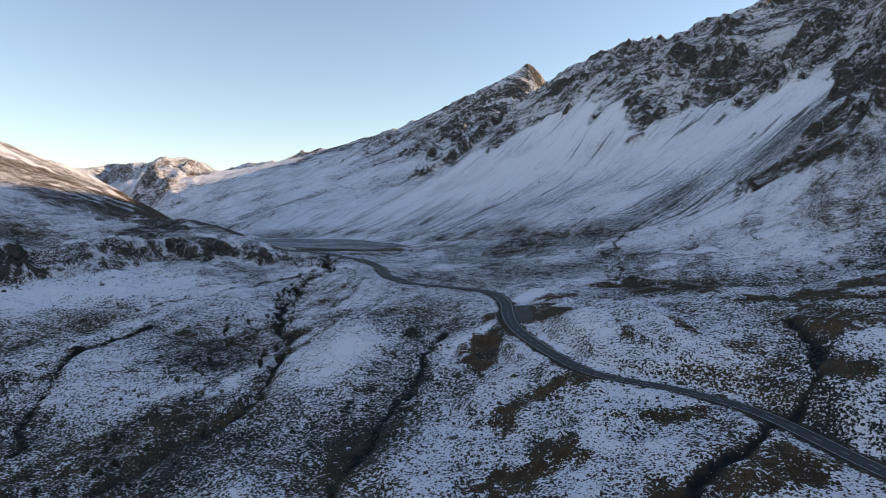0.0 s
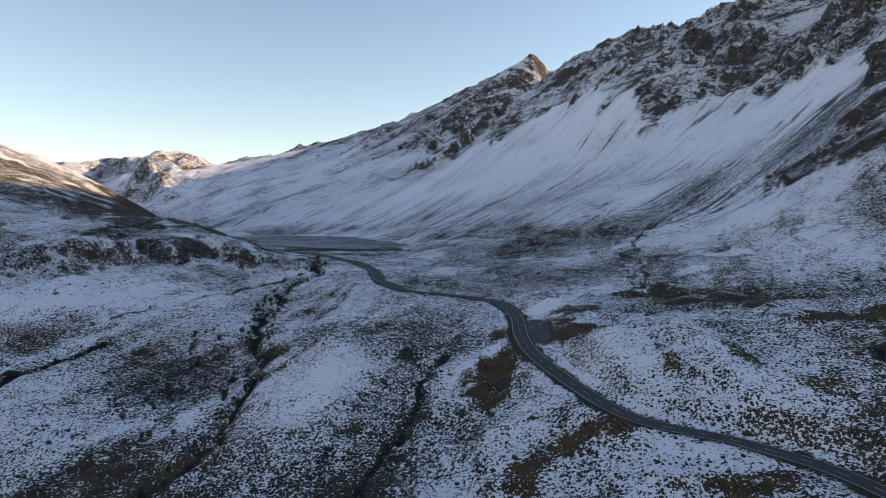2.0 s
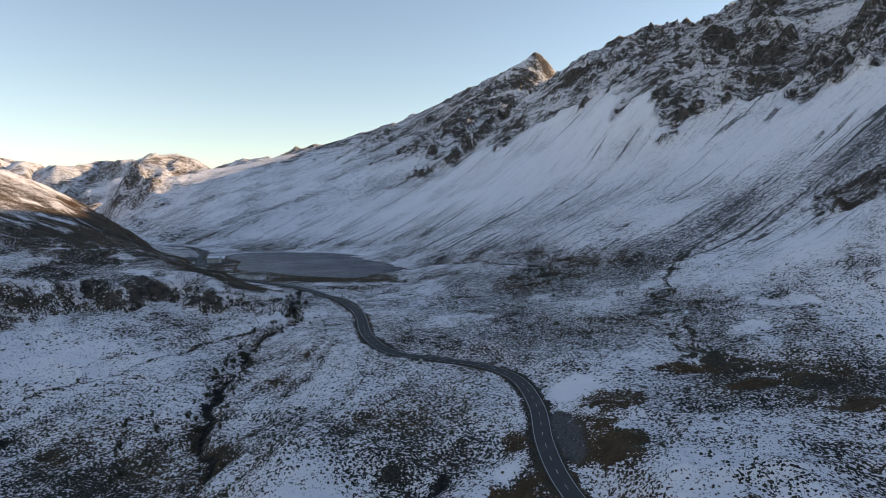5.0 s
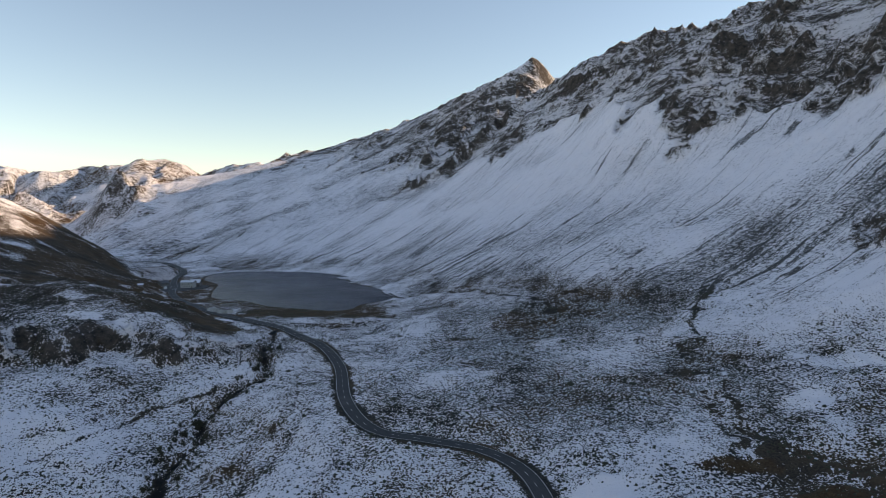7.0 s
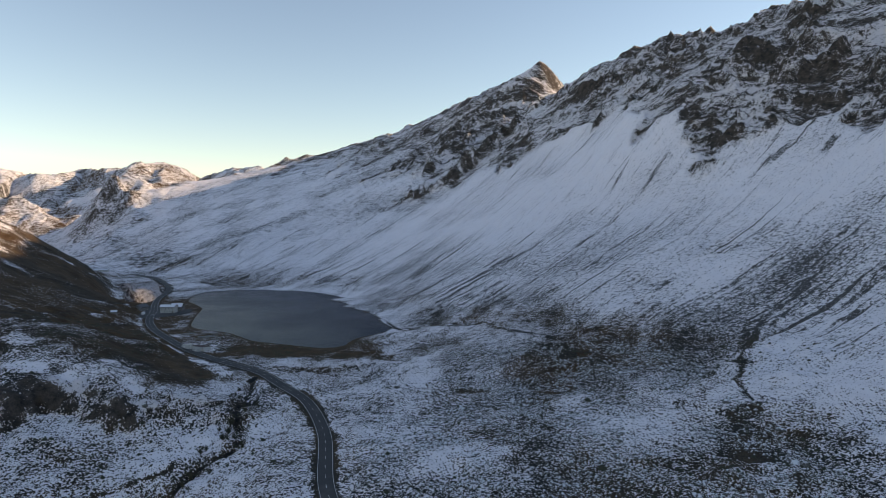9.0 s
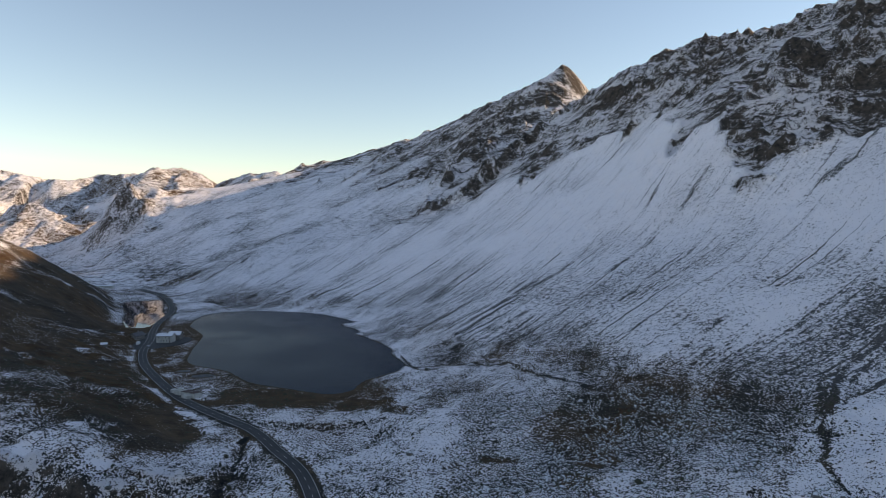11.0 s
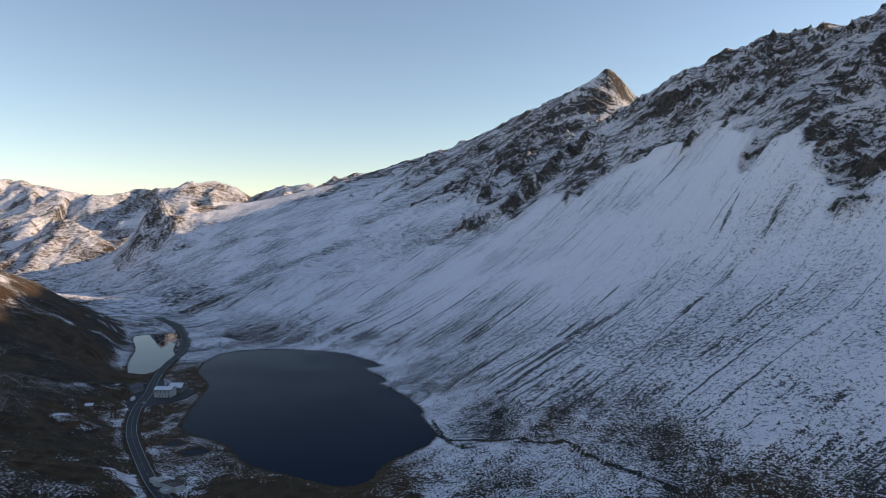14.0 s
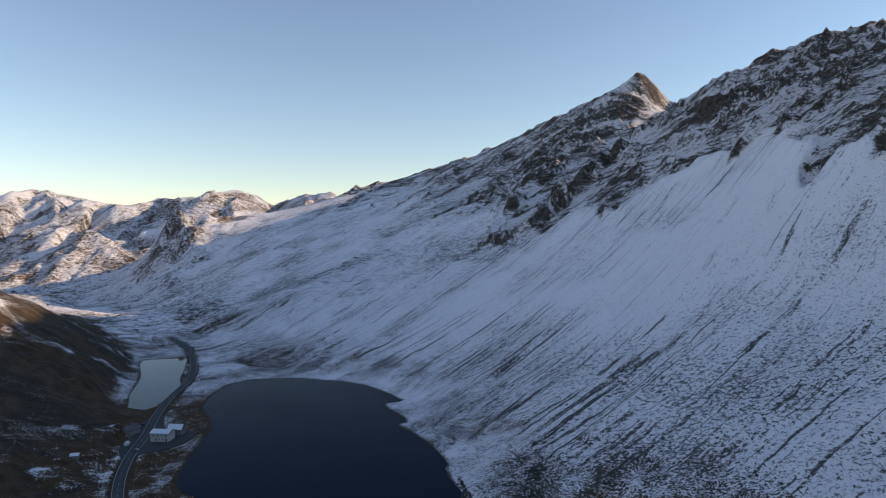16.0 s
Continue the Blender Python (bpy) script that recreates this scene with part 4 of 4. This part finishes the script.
def vehicle(name, x, y, z, turn, paint, label, size, box_like=False, category="car"):
    """A parked vehicle along its own y axis."""
    length, width, tall = size
    h = root(name, x, y, z, turn, label, category)
    if box_like:
        side = [(-length / 2, 0.45), (length / 2 - 0.3, 0.45), (length / 2, 1.0), (length / 2 - 0.35, 1.35), (length / 2 - 0.95, tall * 0.82), (length / 2 - 1.3, tall), (-length / 2, tall)]
    else:
        side = [(-length / 2, 0.4), (length / 2, 0.4), (length / 2, 0.75), (length / 2 - 1.0, 0.92), (length / 2 - 1.7, tall), (-length / 2 + 0.9, tall), (-length / 2, 0.95)]
    bm = prism(side, -width / 2, width / 2)
    bmesh.ops.bevel(bm, geom=bm.edges[:], offset=0.07, segments=2, affect="EDGES")
    body = part("body", bm, paint, h)
    if box_like:
        part("windscreen", prism([(length / 2 - 0.31, 1.4), (length / 2 - 0.27, 1.4), (length / 2 - 0.86, tall * 0.80), (length / 2 - 0.92, tall * 0.80)], -width / 2 + 0.15, width / 2 - 0.15), GLASS, body)
        for s in (-1, 1):
            part("side_window", one_box(s * width / 2 - 0.01, s * width / 2 + 0.01, length / 2 - 2.2, length / 2 - 1.1, 1.35, tall * 0.78), GLASS, body)
    else:
        for s in (-1, 1):
            part("side_window", prism([(length / 2 - 1.35, 0.97), (length / 2 - 1.8, tall - 0.12), (-length / 2 + 1.0, tall - 0.12), (-length / 2 + 0.55, 0.97)], s * width / 2 - 0.015, s * width / 2 + 0.015), GLASS, body)
        part("windscreen", prism([(length / 2 - 1.02, 0.95), (length / 2 - 0.98, 0.95), (length / 2 - 1.6, tall - 0.08), (length / 2 - 1.66, tall - 0.08)], -width / 2 + 0.14, width / 2 - 0.14), GLASS, body)
    for sx in (-1, 1):
        for fy in (-length * 0.30, length * 0.31):
            bm = bmesh.new()
            bmesh.ops.create_cone(bm, cap_ends=True, segments=18, radius1=0.34, radius2=0.34, depth=0.22, matrix=pose(sx * (width / 2 - 0.1), fy, 0.34, 0, 90, 0))
            wheel = part("wheel", bm, RUBBER, h)
            bm = bmesh.new()
            bmesh.ops.create_cone(bm, cap_ends=True, segments=14, radius1=0.2, radius2=0.2, depth=0.24, matrix=pose(sx * (width / 2 - 0.1), fy, 0.34, 0, 90, 0))
            part("rim", bm, METAL, wheel)
        part("headlight", one_box(sx * width * 0.36 - 0.14, sx * width * 0.36 + 0.14, length / 2 - 0.08, length / 2 + 0.015, 0.62, 0.78), WHITE_PAINT, body)
    return h


vehicle("camper_van", -287.5, 845, 1.53, 10, WHITE_PAINT, "white camper van parked on the forecourt", (6.0, 2.1, 2.7), True, "van")
vehicle("car", -274.5, 836, 1.53, 66, GREY_PAINT, "silver car parked beside the road", (4.3, 1.8, 1.45))
vehicle("car", -303, 884, 1.53, 70, DARK_PAINT, "dark car parked beside the chalet", (4.4, 1.8, 1.5))
vehicle("car", -304.5, 889, 1.53, 72, DARK_PAINT, "dark car parked in a row by the chalet", (4.4, 1.8, 1.5))

building("shed", -532, 1213, height(-532, 1213) + 0.6, 12, 26.0, 8.0, 3.0, 1.3, "long low shed under a snow-covered roof beyond the pond", PLASTER, SLATE, [(-9, 1.0, 1.2, 0.9), (-3, 1.0, 1.2, 0.9), (3, 1.0, 1.2, 0.9), (9, 1.0, 1.2, 0.9)], chimney=False)
hut_z = height(-291, 798)
building("hut", -291, 798, hut_z + 0.2, 20, 4.2, 3.2, 2.0, 0.9, "tiny pale stone hut on the heath with a snowy roof", STONE_WALL, SLATE, [], chimney=False)


def ruin(x, y, turn):
    """Low roofless blocks of pale masonry; rusty roof strips lie over the longest one."""
    h = root("ruined_building", x, y, min(height(x + a, y + b) for a in (-8, 0, 8) for b in (-5, 0, 5)), turn, "ruined pale masonry building with rusty roof strips beside the road", "ruin")
    for x0, x1, y0, y1, top in ((-13, -8.4, -1.5, 2.6, 2.6), (-7.6, -2.6, -3.0, 3.0, 3.6), (-2.6, 10.5, -2.0, 3.6, 2.9), (3.0, 8.0, -6.0, -2.0, 2.2)):
        t = 0.45
        part("wall", pierced(x0, x1, -1.5, top, y0, y0 + t, [((x0 + x1) / 2 - 0.6, (x0 + x1) / 2 + 0.6, 0.8, 1.8)]), PLASTER, h)
        part("wall", one_box(x0, x1, y1 - t, y1, -1.5, top * 0.8), PLASTER, h)
        part("wall", one_box(x0, x0 + t, y0 + t, y1 - t, -1.5, top), PLASTER, h)
        part("wall", one_box(x1 - t, x1, y0 + t, y1 - t, -1.5, top * 0.9), PLASTER, h)
        part("rubble_floor", one_box(x0 + t, x1 - t, y0 + t, y1 - t, -1.0, top * 0.45), ROOF_SNOW, h, "snow lying on rubble inside the walls")
    for i in range(4):
        a = -2.0 + 3.1 * i
        part("roof_strip", prism([(-2.2, 2.95), (3.8, 2.55 + 0.1 * (i % 2)), (3.8, 2.75 + 0.1 * (i % 2)), (-2.2, 3.15)], a, a + 2.2), RUST, h, "rusty red-brown roofing")
    return h


ruin(-177, 694, -27)

# pale barrier poles on trestles beside the road
for i, (x, y, a) in enumerate(((-268, 799, -28), (-263, 792, -28))):
    b = root("barrier", x, y, height(x, y), a, "pale timber barrier beside the road", "barrier", "roadside barriers")
    part("rail", one_box(-3.4, 3.4, -0.06, 0.06, 0.75, 1.05), PALE_WOOD, b)
    for px in (-2.9, 0, 2.9):
        part("post", one_box(px - 0.07, px + 0.07, 0.06, 0.2, -0.4, 1.1), PALE_WOOD, b)

# snow pole
p = root("snow_pole", 71.5, 245.5, height(71.5, 245.5), 0, "thin wooden snow marker pole beside the road", "pole")
bm = bmesh.new()
bmesh.ops.create_cone(bm, cap_ends=True, segments=8, radius1=0.11, radius2=0.07, depth=5.4, matrix=pose(0, 0, 2.3))
part("pole", bm, WOOD, p)
part("reflector", one_box(-0.14, 0.14, -0.12, -0.08, 4.4, 4.8), WHITE_PAINT, p)


# ---- boulders, shrubs, heath ----
def boulder_mesh(seed):
    rng = random.Random(seed)
    bm = bmesh.new()
    bmesh.ops.create_icosphere(bm, subdivisions=2, radius=1.0)
    off = Vector((seed * 7.3, seed * 3.1, 0))
    for v in bm.verts:
        n = noise.noise(v.co * 0.9 + off) * 0.45 + noise.noise(v.co * 2.3 + off) * 0.2
        v.co *= 1 + n
        v.co.z *= 0.68
    for k in range(5):
        d = Vector((rng.uniform(-1, 1), rng.uniform(-1, 1), rng.uniform(-0.2, 1))).normalized()
        for v in bm.verts:
            over = v.co.dot(d) - 0.72
            if over > 0:
                v.co -= d * over
    me = bpy.data.meshes.new("boulder")
    bm.to_mesh(me)
    bm.free()
    me.materials.append(BOULDER)
    return me


BOULDERS = [boulder_mesh(i) for i in range(6)]
rng = random.Random(11)


def boulder(x, y, r):
    ob = new("boulder", rng.choice(BOULDERS))
    ob.matrix_world = pose(x, y, height(x, y) + r * 0.12, 0, 0, rng.uniform(0, 360)) @ Matrix.Diagonal((r, r * rng.uniform(0.7, 1.1), r * rng.uniform(0.6, 1.0), 1))
    tagged(ob, "grey boulder dusted with snow on the heath" if r < 1.8 else "large grey boulder with snow on top", "boulder", "boulders in the valley")


def free(x, y, gap=7):
    i, j = min(int(np.searchsorted(AX, x)), len(AX) - 1), min(int(np.searchsorted(AY, y)), len(AY) - 1)
    return road_d[j, i] > gap and not wet[j, i] and shore[j, i] > 2 and yard[j, i] > 0.9


made = 0
while made < 170:
    if made < 60:
        x, y = rng.uniform(-290, -130), rng.uniform(420, 560)
    elif made < 130:
        x, y = rng.uniform(-60, 230), rng.uniform(200, 640)
    else:
        x, y = rng.uniform(-50, 200), rng.uniform(600, 900)
    if free(x, y):
        boulder(x, y, min(0.6 + rng.expovariate(2.2), 2.6))
        made += 1


def shrub_meshes(seed):
    """Leaning stems, and the twigs on them."""
    rg = random.Random(seed)
    stems, twigs = bmesh.new(), bmesh.new()
    for k in range(9):
        a, lean = rg.uniform(0, 6.283), rg.uniform(0.15, 0.75)
        tall = rg.uniform(1.3, 2.6)
        tip = Vector((math.cos(a) * lean * tall, math.sin(a) * lean * tall, tall))
        foot = Vector((math.cos(a) * 0.2, math.sin(a) * 0.2, -0.3))
        m = Matrix.Translation((foot + tip) / 2) @ (tip - foot).to_track_quat("Z", "Y").to_matrix().to_4x4()
        bmesh.ops.create_cone(stems, cap_ends=True, segments=5, radius1=0.07, radius2=0.025, depth=(tip - foot).length, matrix=m)
        for q in range(26):
            at = foot.lerp(tip, rg.uniform(0.3, 1.05)) + Vector((rg.gauss(0, 0.28), rg.gauss(0, 0.28), rg.gauss(0, 0.2)))
            s = rg.uniform(0.10, 0.26)
            d = Vector((rg.gauss(0, 1), rg.gauss(0, 1), rg.gauss(0.5, 0.8))).normalized() * s * 1.8
            e = d.cross(Vector((rg.gauss(0, 1), rg.gauss(0, 1), rg.gauss(0, 1)))).normalized() * s * 0.45
            twigs.faces.new([twigs.verts.new(at - d), twigs.verts.new(at + e), twigs.verts.new(at + d), twigs.verts.new(at - e)])
    out = []
    for nm, bmx, mat in (("trunk", stems, BARK), ("crown", twigs, TWIG)):
        me = bpy.data.meshes.new(nm)
        bmx.to_mesh(me)
        bmx.free()
        me.materials.append(mat)
        out.append(me)
    return out


SHRUBS = [shrub_meshes(40 + i) for i in range(4)]
stream_line = even(rounded(MAIN_STREAM, 8), 1.0)
made = 0
while made < 150:
    i = rng.randrange(90, len(stream_line) - 30)
    side = rng.choice((-1, -1, -1, 1))
    off = side * abs(rng.gauss(5, 3)) - (rng.uniform(0, 38) if side < 0 and made % 3 and stream_line[i][1] < 400 else 0)
    x, y = stream_line[i][0] + off, stream_line[i][1] + rng.uniform(-6, 6)
    if not free(x, y):
        continue
    s = new("shrub")
    s.empty_display_size = 0.5
    k = rng.uniform(0.6, 1.3)
    s.matrix_world = pose(x, y, height(x, y), 0, 0, rng.uniform(0, 360)) @ Matrix.Diagonal((k, k, k * rng.uniform(0.9, 1.25), 1))
    tagged(s, "nearly leafless dark shrub on the stream bank", "shrub", "shrubs along the stream")
    for nm, me in zip(("trunk", "crown"), rng.choice(SHRUBS)):
        ob = new(nm, me)
        ob.parent = s
    made += 1


def scatter(name, count, keep, sizes, material, label, flat, seed, region):
    """Small lumps over the ground, joined into one mesh."""
    g = np.random.default_rng(seed)
    x = g.uniform(region[0], region[1], count)
    y = g.uniform(region[2], region[3], count)
    ix, iy = np.clip(np.searchsorted(AX, x) - 1, 0, len(AX) - 2), np.clip(np.searchsorted(AY, y) - 1, 0, len(AY) - 2)
    ok = keep[iy, ix] > g.uniform(0, 1, count)
    x, y, ix, iy = x[ok], y[ok], ix[ok], iy[ok]
    u, v = (x - AX[ix]) / (AX[ix + 1] - AX[ix]), (y - AY[iy]) / (AY[iy + 1] - AY[iy])
    z = (Z[iy, ix] * (1 - u) + Z[iy, ix + 1] * u) * (1 - v) + (Z[iy + 1, ix] * (1 - u) + Z[iy + 1, ix + 1] * u) * v
    n = len(x)
    s = sizes[0] * np.exp(g.normal(0, sizes[1], n))
    shape = np.array([(1, 0, -0.2), (0.3, 0.95, -0.2), (-0.8, 0.6, -0.2), (-0.8, -0.6, -0.2), (0.3, -0.95, -0.2), (0.45, 0.3, 0.7), (-0.45, 0.35, 0.8), (0, -0.5, 0.75)])
    faces = np.array([(0, 1, 5), (1, 6, 5), (1, 2, 6), (2, 3, 6), (3, 7, 6), (3, 4, 7), (4, 0, 7), (0, 5, 7), (5, 6, 7)])
    pts = shape[None] * (1 + g.uniform(-0.35, 0.35, (n, 8, 3)))
    a = g.uniform(0, 6.283, n)[:, None]
    px = (pts[..., 0] * np.cos(a) - pts[..., 1] * np.sin(a)) * s[:, None] + x[:, None]
    py = (pts[..., 0] * np.sin(a) + pts[..., 1] * np.cos(a)) * s[:, None] + y[:, None]
    pz = pts[..., 2] * s[:, None] * flat + z[:, None]
    co = np.stack([px, py, pz], -1).reshape(-1, 3).astype(np.float32)
    tri = (faces[None] + (np.arange(n) * 8)[:, None, None]).reshape(-1, 3).astype(np.int32)
    me = bpy.data.meshes.new(name)
    me.vertices.add(len(co))
    me.vertices.foreach_set("co", co.ravel())
    me.loops.add(tri.size)
    me.loops.foreach_set("vertex_index", tri.ravel())
    me.polygons.add(len(tri))
    me.polygons.foreach_set("loop_start", np.arange(0, tri.size, 3, dtype=np.int32))
    me.polygons.foreach_set("loop_total", np.full(len(tri), 3, np.int32))
    me.update()
    me.materials.append(material)
    return tagged(new(name, me), label, kind="stuff")


open_ground = (road_d > 5.5) * ~wet * (shore > 1.5) * (yard > 0.9)
patchy = step(fractal(X, Y, 26, 4, 81) + 0.25, -0.2, 0.6)
scatter("heath_tufts", 120000, open_ground * (1 - scree) * (1 - rock) * patchy * np.clip(1.15 - snow, 0, 1), (0.34, 0.45), TWIG, "dark heather and grass tufts poking through thin snow", 0.8, 5, (-290, 225, 185, 760))
scatter("scree_stones", 60000, open_ground * scree * (0.25 + 0.75 * debris) * step(fractal(lane_s, lane_u * 0.06, 14, 3, 83), -0.1, 0.5) * (1 - 0.7 * step(foot_d, 60, 300)), (0.33, 0.5), BOULDER, "loose grey stones strewn over the scree", 0.7, 6, (-130, 330, 560, 1060))
scatter("rubble_stones", 60000, open_ground * rubble * step(fractal(X, Y, 20, 3, 84) + 0.3, -0.2, 0.7), (0.42, 0.5), BOULDER, "grey rubble blocks dusted with snow on the hummocks", 0.75, 7, (-60, 150, 400, 720))
